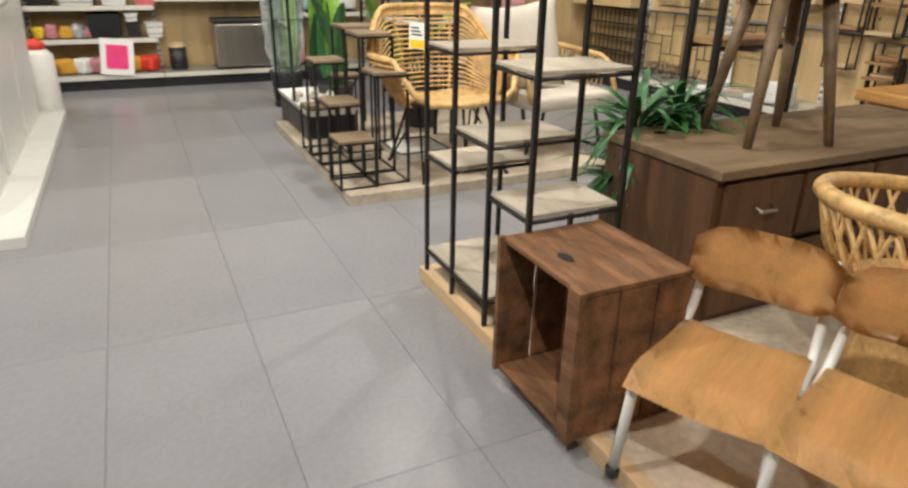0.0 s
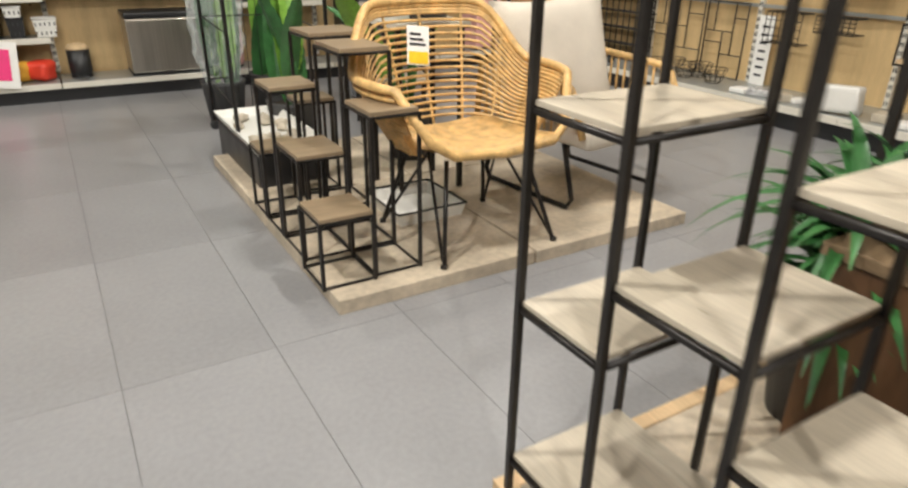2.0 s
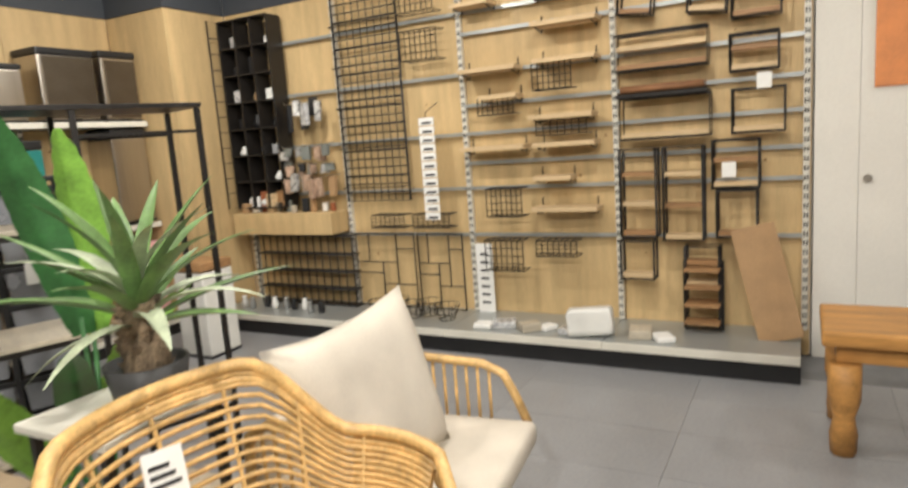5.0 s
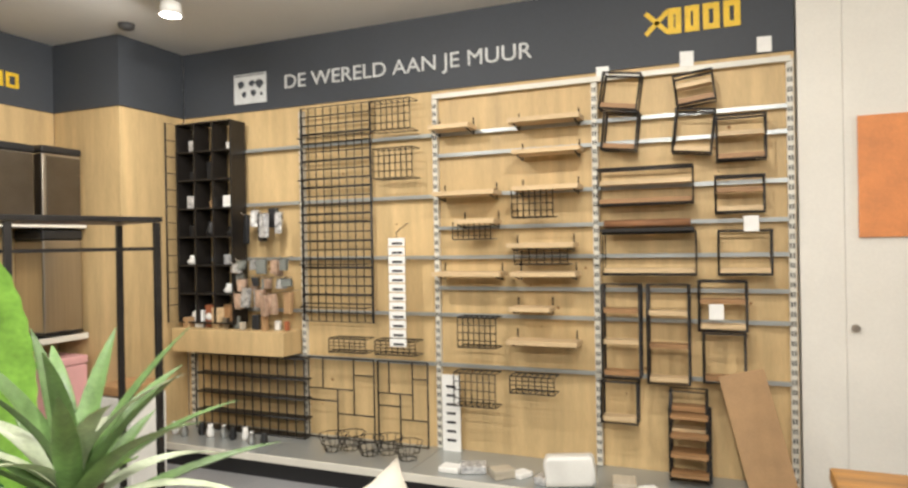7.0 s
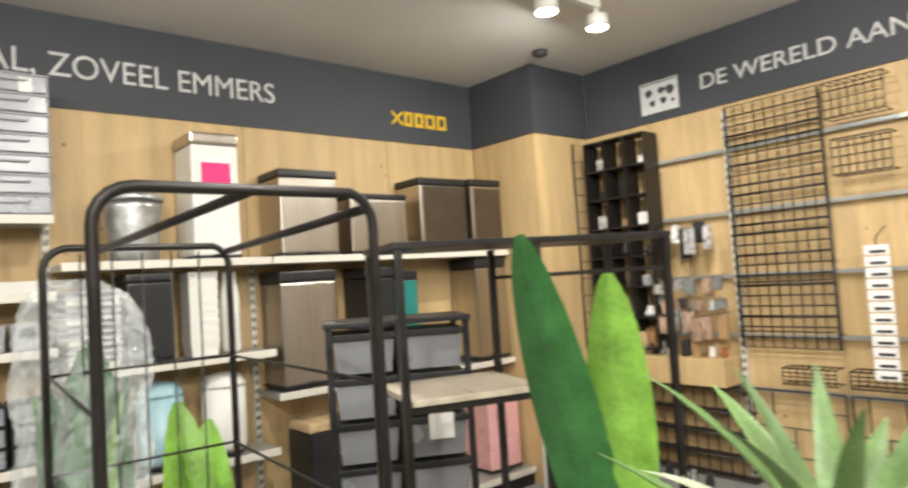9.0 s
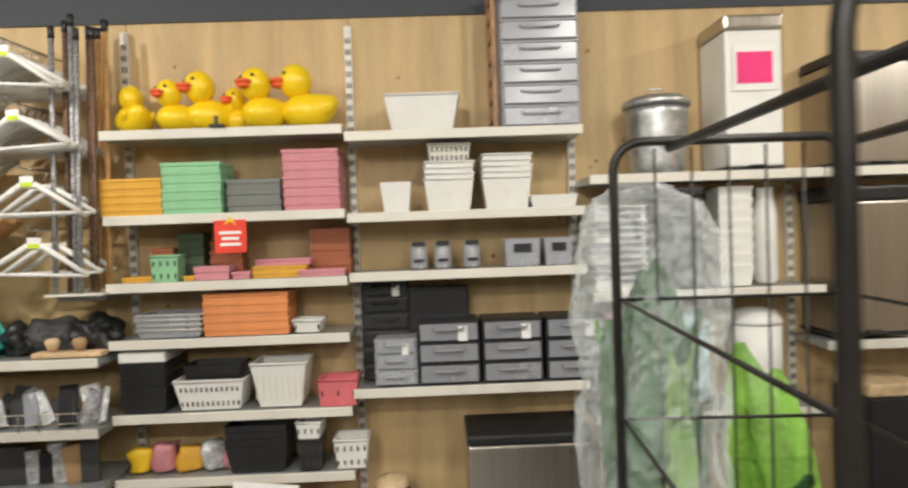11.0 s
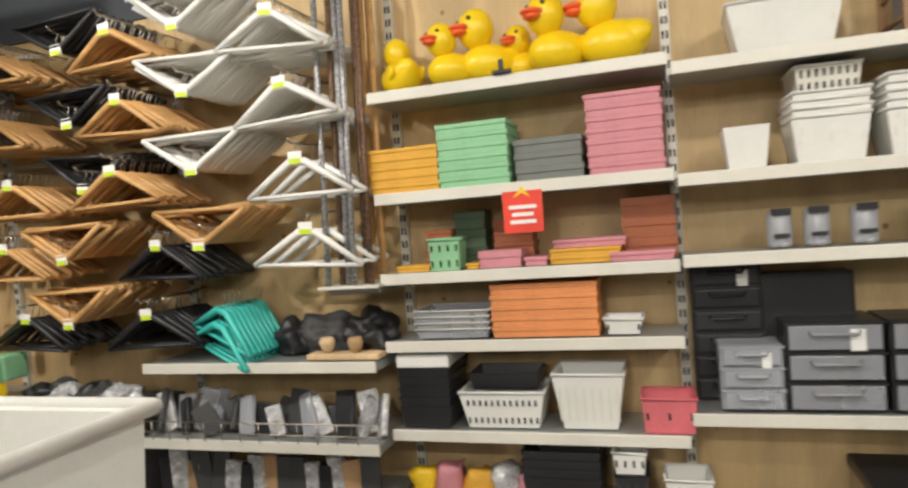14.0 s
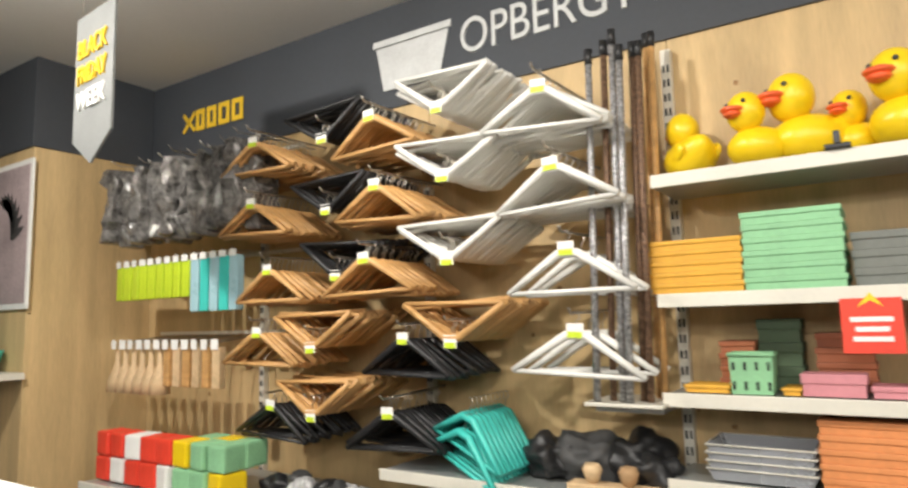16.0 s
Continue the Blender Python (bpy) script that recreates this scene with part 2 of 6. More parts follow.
def text_mesh(words, size, depth=0.004, width=None):
    """A mesh of the words, in x and z, from the lower left corner; width squeezes them to fit."""
    c = bpy.data.curves.new("letters", "FONT")
    c.body, c.size, c.extrude = words, size, depth
    ob = bpy.data.objects.new("letters", c)
    scene.collection.objects.link(ob)
    bpy.context.view_layer.update()
    me = bpy.data.meshes.new_from_object(ob.evaluated_get(bpy.context.evaluated_depsgraph_get()))
    bpy.data.objects.remove(ob)
    xs = [v.co.x for v in me.vertices]
    f = width / (max(xs) - min(xs)) if width else 1.0
    me.transform(Matrix.Rotation(radians(90), 4, "X") @ Matrix.Diagonal((f, 1, 1, 1)) @ Matrix.Translation((-min(xs), 0, 0)))
    return me


def lettering(name, words, size, material, parent, m, width=None):
    me = text_mesh(words, size, 0.004, width)
    me.materials.clear()
    me.materials.append(material)
    return share(name, me, parent, m)

# ---- setting ----
ZC, ZB = 2.855, 2.385
YB, XW = 9.60, 6.0

floor = thing("floor", "grey stone-look shop floor tiles with thin dark joints", "floor", kind="structure")
part("floor_bed", box(-6, 9, -4, 10.0, -0.12, -0.006), GROUT, floor)
ceiling = solo("ceiling", box(-6.2, 9.2, -4.2, 10.2, ZC, ZC + 0.15), CEIL, "plain off-white shop ceiling", "ceiling", kind="structure")


def wall(name, x0, x1, y0, y1, z0, z1, m, label):
    return solo(name, box(x0, x1, y0, y1, z0, z1), m, label, "wall", kind="structure")


wall("wall_west", -6.15, -6.0, -4.15, 10.15, 0, ZC, PLAST, "plain white painted shop wall")
wall("wall_south", -6.0, 9.0, -4.15, -4.0, 0, ZC, PLAST, "plain white painted shop wall")
wall("wall_east", 9.0, 9.15, -4.15, 10.15, 0, ZC, PLAST, "plain white painted shop wall")
wall("wall_north", -6.0, 9.0, YB + 0.09, YB + 0.24, 0, ZC, PLAST, "plain wall behind the plywood panels")
wall("wall_divider", XW + 0.03, XW + 0.18, 4.905, YB + 0.08, 0, ZC, PLAST, "plain wall behind the display panels")

# plywood panels: back wall, one per bay
back_wall = thing("wall_panelling_north", "birch plywood wall panelling with knots behind the storage shelves", "wall", kind="structure")
edges = [-2.35, -1.35, -0.35, 0.65, 1.65, 2.65, 3.65, 4.65, 5.43]
for a, b in zip(edges, edges[1:]):
    part("panel", box(a + 0.002, b - 0.002, YB, YB + 0.08, 0, ZB), PLY, back_wall)
disc = bmesh.new()
lathe(disc, [(0.010, 0), (0.009, 0.0015)], 10)
disc.transform(Matrix.Rotation(radians(90), 4, "X"))
knot_mesh = mesh("knot", disc, KNOT)
rk = random.Random(4)
for i in range(110):
    x, z = rk.uniform(-2.3, 5.4), rk.uniform(0.3, 2.3)
    s = rk.uniform(0.4, 1.1)
    share("knot", knot_mesh, back_wall, Matrix.Translation((x, YB + 0.0005, z)) @ Matrix.Diagonal((s, 1, s * rk.uniform(0.7, 1.2), 1)))
east_panel = thing("wall_panelling_east", "birch plywood wall panelling behind the hanging shelves", "wall", kind="structure")
for a, b in ((4.91, 5.91), (5.91, 6.91), (6.91, 7.91), (7.91, 8.97)):
    part("panel", box(XW, XW + 0.028, a + 0.002, b - 0.002, 0, ZB), PLY, east_panel)
for i in range(40):
    s = rk.uniform(0.4, 1.1)
    share("knot", knot_mesh, east_panel, Matrix.Translation((XW - 0.0005, rk.uniform(5, 8.9), rk.uniform(0.3, 2.2))) @ Matrix.Rotation(radians(-90), 4, "Z") @ Matrix.Diagonal((s, 1, s, 1)))
pillar = thing("corner_pillar", "boxed-in corner pillar clad in plywood", "pillar", kind="structure")
part("panel", box(5.43, XW - 0.002, 8.975, YB - 0.002, 0, ZB, 0.003), PLY, pillar)
left_box = thing("wall_box_west", "plywood-clad wall return beside the hangers", "wall", kind="structure")
part("panel", box(-6.0, -2.352, 8.95, YB + 0.08, 0, ZB, 0.003), PLY, left_box)
# white wall end on the right, set behind the reclaimed bench
wall("wall_end_white", XW - 0.02, 9.0, 4.70, 4.90, 0, ZC, PLAST, "plain white painted wall end beside the display")
wall("wall_white_return", XW - 0.02, XW + 0.16, 1.5, 4.698, 0, ZC, PLAST, "plain white painted wall")

# fascia
fascia = thing("fascia", "slate grey fascia band under the ceiling", "fascia", kind="structure")
part("fascia_board", box(-2.35, 5.43, YB - 0.012, YB + 0.08, ZB, ZC), BAND, fascia)
part("fascia_board", box(XW - 0.012, XW + 0.028, 4.91, 8.96, ZB, ZC), BAND, fascia)
part("fascia_board", box(5.418, XW - 0.014, 8.962, YB - 0.014, ZB, ZC), BAND, fascia)
part("fascia_board", box(-6.0, -2.34, 8.938, YB - 0.014, ZB, ZC), BAND, fascia)
NB = YB - 0.016
RE = Matrix.Translation((XW - 0.016, 0, 0)) @ Matrix.Rotation(radians(-90), 4, "Z")
lettering("lettering", "ZOVEEL AFVAL, ZOVEEL EMMERS", 0.17, GREYLET, fascia, Matrix.Translation((1.55, NB, 2.54)), 2.30)
lettering("lettering", "OPBERGTOPPERS", 0.21, GREYLET, fascia, Matrix.Translation((-0.17, NB, 2.535)), 1.32)
lettering("lettering", "DE WERELD AAN JE MUUR", 0.135, GREYLET, fascia, RE @ Matrix.Translation((-8.05, 0, 2.515)), 1.76)


def mark(m, w, h):
    """A shop mark as plain yellow strokes."""
    bm = bmesh.new()
    for i, (a, b) in enumerate(((0, 0.17), (0.21, 0.36), (0.40, 0.56), (0.60, 0.78), (0.82, 1.0))):
        if i == 0:
            for s in (1, -1):
                c = bx(bmesh.new(), -0.5, 0.5, -0.004, 0, -0.09, 0.09)
                c.transform(Matrix.Translation((w * 0.085, 0, h / 2)) @ Matrix.Rotation(radians(45 * s), 4, "Y") @ Matrix.Diagonal((h * 1.2, 1, h, 1)))
                t = bpy.data.meshes.new("t")
                c.to_mesh(t)
                bm.from_mesh(t)
                c.free()
        else:
            q = 0.22 * h
            for x0, x1, z0, z1 in ((a * w, b * w, 0, q), (a * w, b * w, h - q, h), (a * w, a * w + q, q, h - q), (b * w - q, b * w, q, h - q)):
                bx(bm, x0, x1, -0.004, 0, z0, z1)
    ob = part("shop_mark", bm, YELLET, fascia)
    ob.matrix_basis = m


mark(Matrix.Translation((4.70, NB, 2.50)), 0.47, 0.10)
mark(Matrix.Translation((-2.03, NB, 2.53)), 0.50, 0.12)
mark(RE @ Matrix.Translation((-5.62, 0, 2.545)), 0.46, 0.14)
# pictograms: bucket, waste bin and map card
bm = bmesh.new()
for pts in (((-0.20, -0.11), (0.17, -0.15), (0.13, 0.08), (-0.15, 0.09)),):
    vs = [bm.verts.new((x, y, z)) for y in (0, -0.004) for x, z in ((-0.16, -0.11), (0.14, -0.11), (0.19, 0.09), (-0.20, 0.09))]
    for f in ((0, 1, 2, 3), (7, 6, 5, 4), (0, 4, 5, 1), (1, 5, 6, 2), (2, 6, 7, 3), (3, 7, 4, 0)):
        bm.faces.new([vs[i] for i in f])
    bx(bm, -0.215, 0.205, -0.007, 0, 0.095, 0.125)
o = part("bucket_pictogram", bm, GREYLET, fascia)
o.location = (-0.42, NB, 2.575)
bm = bmesh.new()
vs = [bm.verts.new((x, y, z)) for y in (0, -0.004) for x, z in ((-0.075, -0.12), (0.075, -0.12), (0.095, 0.06), (-0.095, 0.06))]
for f in ((0, 1, 2, 3), (7, 6, 5, 4), (0, 4, 5, 1), (1, 5, 6, 2), (2, 6, 7, 3), (3, 7, 4, 0)):
    bm.faces.new([vs[i] for i in f])
vs = [bm.verts.new((x, y, z)) for y in (0, -0.006) for x, z in ((-0.11, 0.075), (0.09, 0.14), (0.085, 0.165), (-0.115, 0.10))]
for f in ((0, 1, 2, 3), (7, 6, 5, 4), (0, 4, 5, 1), (1, 5, 6, 2), (2, 6, 7, 3), (3, 7, 4, 0)):
    bm.faces.new([vs[i] for i in f])
o = part("waste_bin_pictogram", bm, GREYLET, fascia)
o.location = (1.34, NB, 2.60)
card = part("map_pictogram", box(-0.14, 0.14, -0.005, 0, -0.105, 0.105), GREYLET, fascia)
card.matrix_basis = RE @ Matrix.Translation((-8.345, 0, 2.545))
bm = bmesh.new()
rm = random.Random(9)
for cx, cz, s in ((-0.075, 0.03, 0.035), (-0.05, -0.04, 0.025), (0.02, 0.035, 0.03), (0.03, -0.03, 0.028), (0.085, 0.03, 0.036), (0.10, -0.045, 0.016)):
    n = 9
    ring = [bm.verts.new((cx + s * rm.uniform(0.6, 1.2) * math.cos(k * math.tau / n), -0.008, cz + s * rm.uniform(0.6, 1.1) * math.sin(k * math.tau / n))) for k in range(n)]
    bm.faces.new(ring)
bx(bm, -0.13, 0.13, -0.007, -0.005, 0.09, 0.097)
o = part("map_land", bm, BAND, fascia)
o.matrix_basis = card.matrix_basis.copy()

# display platforms
plat_a = thing("display_platform", "low pale pine display platform with stone-look boards", "platform")
part("edge_board", box(2.232, 2.27, 1.0, 4.64, 0, 0.05, 0.003), PINE, plat_a)
part("edge_board", box(2.27, 4.3, 4.60, 4.64, 0, 0.05, 0.003), PINE, plat_a)
part("deck", box(2.27, 4.3, 1.0, 4.60, 0, 0.046), RUG, plat_a)
plat_b = thing("display_platform", "low display platform of cream boards under the rattan chair", "platform")
for x0, x1 in ((2.232, 2.975), (2.985, 3.75)):
    for y0, y1 in ((5.485, 6.45), (6.46, 7.20)):
        if not (x0 > 2.9 and y0 > 6.5):
            part("board", box(x0, x1, y0, y1, 0, 0.05, 0.003), RUG, plat_b)


# ---- shelving fixtures ----
def upright(parent, x, y, z0, z1, facing):
    """A slotted steel upright with its punched slots."""
    f = facing
    if f == "s":
        part("upright", box(x - 0.016, x + 0.016, y - 0.03, y, z0, z1), SHWHITE, parent)
        bm = bmesh.new()
        z = z0 + 0.02
        while z < z1 - 0.03:
            for s in (-0.007, 0.007):
                bx(bm, x + s - 0.0035, x + s + 0.0035, y - 0.032, y - 0.0302, z, z + 0.026)
            z += 0.05
    else:
        part("upright", box(x - 0.03, x, y - 0.016, y + 0.016, z0, z1), SHWHITE, parent)
        bm = bmesh.new()
        z = z0 + 0.02
        while z < z1 - 0.03:
            for s in (-0.007, 0.007):
                bx(bm, x - 0.032, x - 0.0302, y + s - 0.0035, y + s + 0.0035, z, z + 0.026)
            z += 0.05
    tagged(part("slot_strip", bm, SLOT, parent), kind="stuff")


def shelf(parent, x0, x1, yf, z, yb=YB - 0.032, hook=True):
    """A steel shelf with a rounded price rail along its front."""
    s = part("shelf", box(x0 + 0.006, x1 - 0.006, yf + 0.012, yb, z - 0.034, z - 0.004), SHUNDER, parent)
    part("price_rail", box(x0 + 0.004, x1 - 0.004, yf, yf + 0.012, z - 0.037, z + 0.002, 0.003), SHWHITE, s, "cream white price rail")
    return s


gondola = thing("wall_shelving", "cream white steel wall shelving with slotted uprights on the plywood wall", "shelving")
for x in (0.65, 1.65, 2.65, 3.65, 4.65):
    upright(gondola, x, YB - 0.001, 0.14, 2.34 if x < 2 else 2.0 if x < 3 else 1.6, "s")
for z in (1.857, 1.507, 1.228, 0.992, 0.682, 0.412):
    shelf(gondola, 0.65, 1.65, 9.30, z)
for z in (1.824, 1.486, 1.239, 0.752):
    shelf(gondola, 1.65, 2.65, 9.30, z)
for a, b in ((2.66, 3.65), (3.65, 4.65), (4.65, 5.42)):
    shelf(gondola, a, b, 9.28, 1.61)
shelf(gondola, 2.66, 3.65, 9.28, 1.12)
shelf(gondola, 2.66, 3.65, 9.28, 0.605)
shelf(gondola, 3.65, 4.65, 9.28, 0.88)
shelf(gondola, 4.65, 5.42, 9.28, 0.86)
shelf(gondola, -0.33, 0.65, 9.22, 0.94)
shelf(gondola, -0.36, 0.65, 9.20, 0.66)
shelf(gondola, -1.90, -0.95, 9.00, 0.775)
for a, b in ((-2.3, -1.35), (-1.35, -0.35), (-0.35, 0.65), (0.65, 1.65), (1.65, 2.65), (2.65, 3.65), (3.65, 4.65), (4.65, 5.42)):
    shelf(gondola, a, b, 9.15, 0.125)
    part("kick_plate", box(a, b, 9.18, 9.20, 0.0, 0.086), KICK, gondola)
upright(gondola, -0.35, YB - 0.001, 0.14, 2.0, "s")
upright(gondola, -1.35, YB - 0.001, 0.14, 2.0, "s")


# ---- front platform ----
def bars(parent, name, runs, r, material=BLACK, n=4):
    for a, b in runs:
        part(name, tube(bmesh.new(), (a, b), r, n), material, parent)


rack = thing("display_rack", "tall black steel display rack with staggered pale wooden shelves", "rack")
RX0, RX1 = 2.247, 2.53
YS = (4.605, 4.395, 4.165, 3.95)
for y in YS:
    for x in (RX0, RX1):
        part("post", box(x - 0.0065, x + 0.0065, y - 0.0065, y + 0.0065, 0.05, 1.75), BLACK, rack)
for y0, y1, zs in ((4.395, 4.605, (0.478, 0.83)), (4.165, 4.395, (0.608,)), (3.95, 4.165, (0.47, 0.826)), (4.165, 4.605, (0.135,))):
    for z in zs:
        s = part("shelf", box(RX0 + 0.002, RX1 - 0.002, y0 + 0.004, y1 - 0.004, z - 0.004, z + 0.006, 0.0015), SHELFTOP, rack, "pale grey wooden shelf")
        for a, b in (((RX0, y0, z - 0.011), (RX1, y0, z - 0.011)), ((RX0, y1, z - 0.011), (RX1, y1, z - 0.011)), ((RX0, y0, z - 0.011), (RX0, y1, z - 0.011)), ((RX1, y0, z - 0.011), (RX1, y1, z - 0.011))):
            part("shelf_bar", tube(bmesh.new(), (a, b), 0.0065, 4), BLACK, s)
for z in (1.74,):
    for x in (RX0, RX1):
        part("rail", box(x - 0.008, x + 0.008, 3.96, 4.59, z - 0.008, z + 0.008), BLACK, rack)

rack2 = thing("display_rack", "black steel rack with mango wood shelves behind the pale rack", "rack")
for x in (3.32, 3.74):
    for y in (4.46, 4.60):
        part("post", box(x - 0.011, x + 0.011, y - 0.011, y + 0.011, 0.05, 1.75), BLACK, rack2)
for z in (0.30, 0.80, 1.10):
    s = part("shelf", box(3.33, 3.73, 4.45, 4.61, z, z + 0.022, 0.003), DWOOD, rack2)
    for y in (4.455, 4.605):
        part("shelf_bar", box(3.335, 3.725, y - 0.008, y + 0.008, z - 0.018, z - 0.002), BLACK, s)

crate = thing("fruit_crate", "worn brown wooden fruit crate stood on its side", "crate", (2.175, 3.61, 0.05))
W, D, Hh = 0.30, 0.345, 0.385
part("board", box(0, W, 0, D, Hh - 0.014, Hh, 0.003), BROWN, crate)
part("board", box(0, W, 0, D, 0, 0.014, 0.003), BROWN, crate)
for a, b in ((0.0, 0.095), (0.103, 0.20), (0.206, W)):
    part("slat", box(a, b, 0, 0.013, 0.016, Hh - 0.016, 0.003), BROWN, crate)
    part("slat", box(a, b, D - 0.013, D, 0.016, Hh - 0.016, 0.003), BROWN, crate)
part("back_board", box(W - 0.014, W, 0.016, D - 0.016, 0.016, Hh - 0.016), BROWN, crate)
part("rim", box(-0.012, 0.006, -0.004, 0.04, -0.0, Hh + 0.002, 0.003), BROWN, crate)
part("rim", box(-0.012, 0.006, D - 0.012, D + 0.004, 0, Hh + 0.002, 0.003), BROWN, crate)
part("grip_hole", lathe(bmesh.new(), [(0.02, Hh + 0.0005), (0.019, Hh + 0.002)], 14, 0.07, 0.17, 0.7, 1.4), SLOT, crate)

chest = thing("chest_of_drawers", "dark brown wooden chest of drawers with metal pulls", "chest", (2.84, 3.90, 0.046))
part("body", box(0, 1.35, 0.02, 0.52, 0, 0.465, 0.004), CHEST, chest)
part("top", box(-0.01, 1.36, -0.005, 0.53, 0.467, 0.495, 0.004), CHESTTOP, chest, "grey-brown worn top")
for i in range(4):
    for k in range(2):
        dr = part("drawer", box(0.03 + i * 0.325, 0.335 + i * 0.325, 0.0, 0.018, 0.03 + k * 0.22, 0.23 + k * 0.22, 0.004), CHEST, chest)
        part("pull", tube(bmesh.new(), [(0.15 + i * 0.325, -0.001, 0.15 + k * 0.22), (0.155 + i * 0.325, -0.022, 0.14 + k * 0.22), (0.215 + i * 0.325, -0.022, 0.14 + k * 0.22), (0.22 + i * 0.325, -0.001, 0.15 + k * 0.22)], 0.006), STEEL, dr, "worn steel pull")

stool = thing("wooden_stool", "grey-brown wooden stool with tapered legs on the chest", "stool", (3.28, 4.16, 0.541))
part("seat", lathe(bmesh.new(), [(0.15, 0.46), (0.17, 0.47), (0.17, 0.49), (0.15, 0.5)], 24), DWOOD, stool)
for k in range(4):
    a = k * math.tau / 4 + 0.5
    part("leg", tube(bmesh.new(), [(0.20 * math.cos(a), 0.20 * math.sin(a), 0), (0.11 * math.cos(a), 0.11 * math.sin(a), 0.462)], [0.014, 0.024], 8), CHESTTOP, stool)


def school_chair(at, rz, label):
    """A small plywood chair on a white tube frame; it faces -x."""
    c = thing("school_chair", label, "chair", at, rz, "school chairs on the platform")
    bm = bmesh.new()
    n, m = 8, 6
    grid = []
    for i in range(n + 1):
        u = i / n
        row = []
        for j in range(m + 1):
            v = j / m - 0.5
            w = 0.27 + 0.03 * (1 - u)
            row.append(bm.verts.new((u * 0.30, v * w, 0.262 - 0.045 * max(0, 0.25 - u) ** 2 * 16 - 0.012 * math.sin(u * 2.6) + 0.02 * (2 * v) ** 2 * 0.5)))
        grid.append(row)
    for i in range(n):
        for j in range(m):
            bm.faces.new((grid[i][j], grid[i + 1][j], grid[i + 1][j + 1], grid[i][j + 1]))
    bmesh.ops.solidify(bm, geom=list(bm.faces), thickness=0.012)
    part("seat", bm, OAKP, c, "curved oak plywood seat", True)
    bm = bmesh.new()
    grid = []
    for i in range(9):
        v = i / 8 - 0.5
        row = []
        for j in range(5):
            z = j / 4
            rnd = 0.03 * (abs(2 * v) ** 6)
            row.append(bm.verts.new((0.33 + 0.03 * z - 0.10 * (2 * v) ** 2 * 0.35, v * 0.30, 0.345 + rnd + z * (0.145 - 2 * rnd))))
        grid.append(row)
    for i in range(8):
        for j in range(4):
            bm.faces.new((grid[i][j], grid[i + 1][j], grid[i + 1][j + 1], grid[i][j + 1]))
    bmesh.ops.solidify(bm, geom=list(bm.faces), thickness=0.010)
    part("backrest", bm, OAKP, c, "curved oak plywood backrest", True)
    for s in (-1, 1):
        y = s * 0.135
        part("back_tube", tube(bmesh.new(), [(0.20, y, 0.235), (0.29, y, 0.25), (0.325, y * 0.98, 0.29), (0.345, y * 0.95, 0.36), (0.365, y * 0.92, 0.46)], 0.011, 8), WPLAST, c)
        part("leg", tube(bmesh.new(), [(0.06, y * 0.8, 0.245), (0.03, y, 0.235), (0.0, y * 1.08, 0.0)], 0.012, 8), WPLAST, c)
        part("leg", tube(bmesh.new(), [(0.24, y * 0.9, 0.24), (0.28, y, 0.2), (0.34, y * 1.08, 0.0)], 0.012, 8), WPLAST, c)
        for fx in (0.0, 0.34):
            part("foot_cap", lathe(bmesh.new(), [(0.015, 0), (0.016, 0.02), (0.013, 0.024)], 10, fx, y * 1.08), BPLAST, c)
    return c


school_chair((2.27, 3.36, 0.046), 26, "small oak plywood school chair with white tube frame")
school_chair((2.375, 3.10, 0.046), 22, "small oak plywood school chair with white tube frame beside another")

# a tub chair of woven rattan
tub = thing("rattan_tub_chair", "honey rattan tub chair with an open lattice back", "chair", (3.08, 3.42, 0.046))
part("base", lathe(bmesh.new(), [(0.17, 0), (0.15, 0.12), (0.13, 0.2), (0.2, 0.3)], 24), WICKER, tub)
part("rim", tube(bmesh.new(), [(0.29 * math.cos(k * math.tau / 28), 0.29 * math.sin(k * math.tau / 28), 0.50 - 0.03 * math.cos(k * math.tau / 28)) for k in range(28)], 0.022, 8, True), RATTAN, tub)
for k in range(30):
    for s in (-1, 1):
        a = k * math.tau / 30
        part("cane", tube(bmesh.new(), [(0.19 * math.cos(a), 0.19 * math.sin(a), 0.28), (0.26 * math.cos(a + s * 0.15), 0.26 * math.sin(a + s * 0.15), 0.39), (0.288 * math.cos(a + s * 0.3), 0.288 * math.sin(a + s * 0.3), 0.50)], 0.006, 5), RATTAN, tub)


def leaf(length, width, droop, n=8, fold=0.25, wave=0.0, tip=1.0):
    """A long blade, from the origin along +x, arching down by droop."""
    bm = bmesh.new()
    rows = []
    for i in range(n + 1):
        t = i / n
        w = width * (math.sin(math.pi * min(1, t ** 0.75 * 0.96 + 0.03)) ** tip)
        a = droop * t
        x, z = length * t * math.cos(a * 0.6), -length * t * math.sin(a * 0.6)
        rows.append([bm.verts.new((x, s * w / 2, z + abs(s) * w * fold + wave * math.sin(9 * t + s) * w)) for s in (-1, 0, 1)])
    for A, B in zip(rows, rows[1:]):
        for k in range(2):
            f = bm.faces.new((A[k], A[k + 1], B[k + 1], B[k]))
            f.smooth = True
    bmesh.ops.remove_doubles(bm, verts=list(bm.verts), dist=0.0004)
    return bm


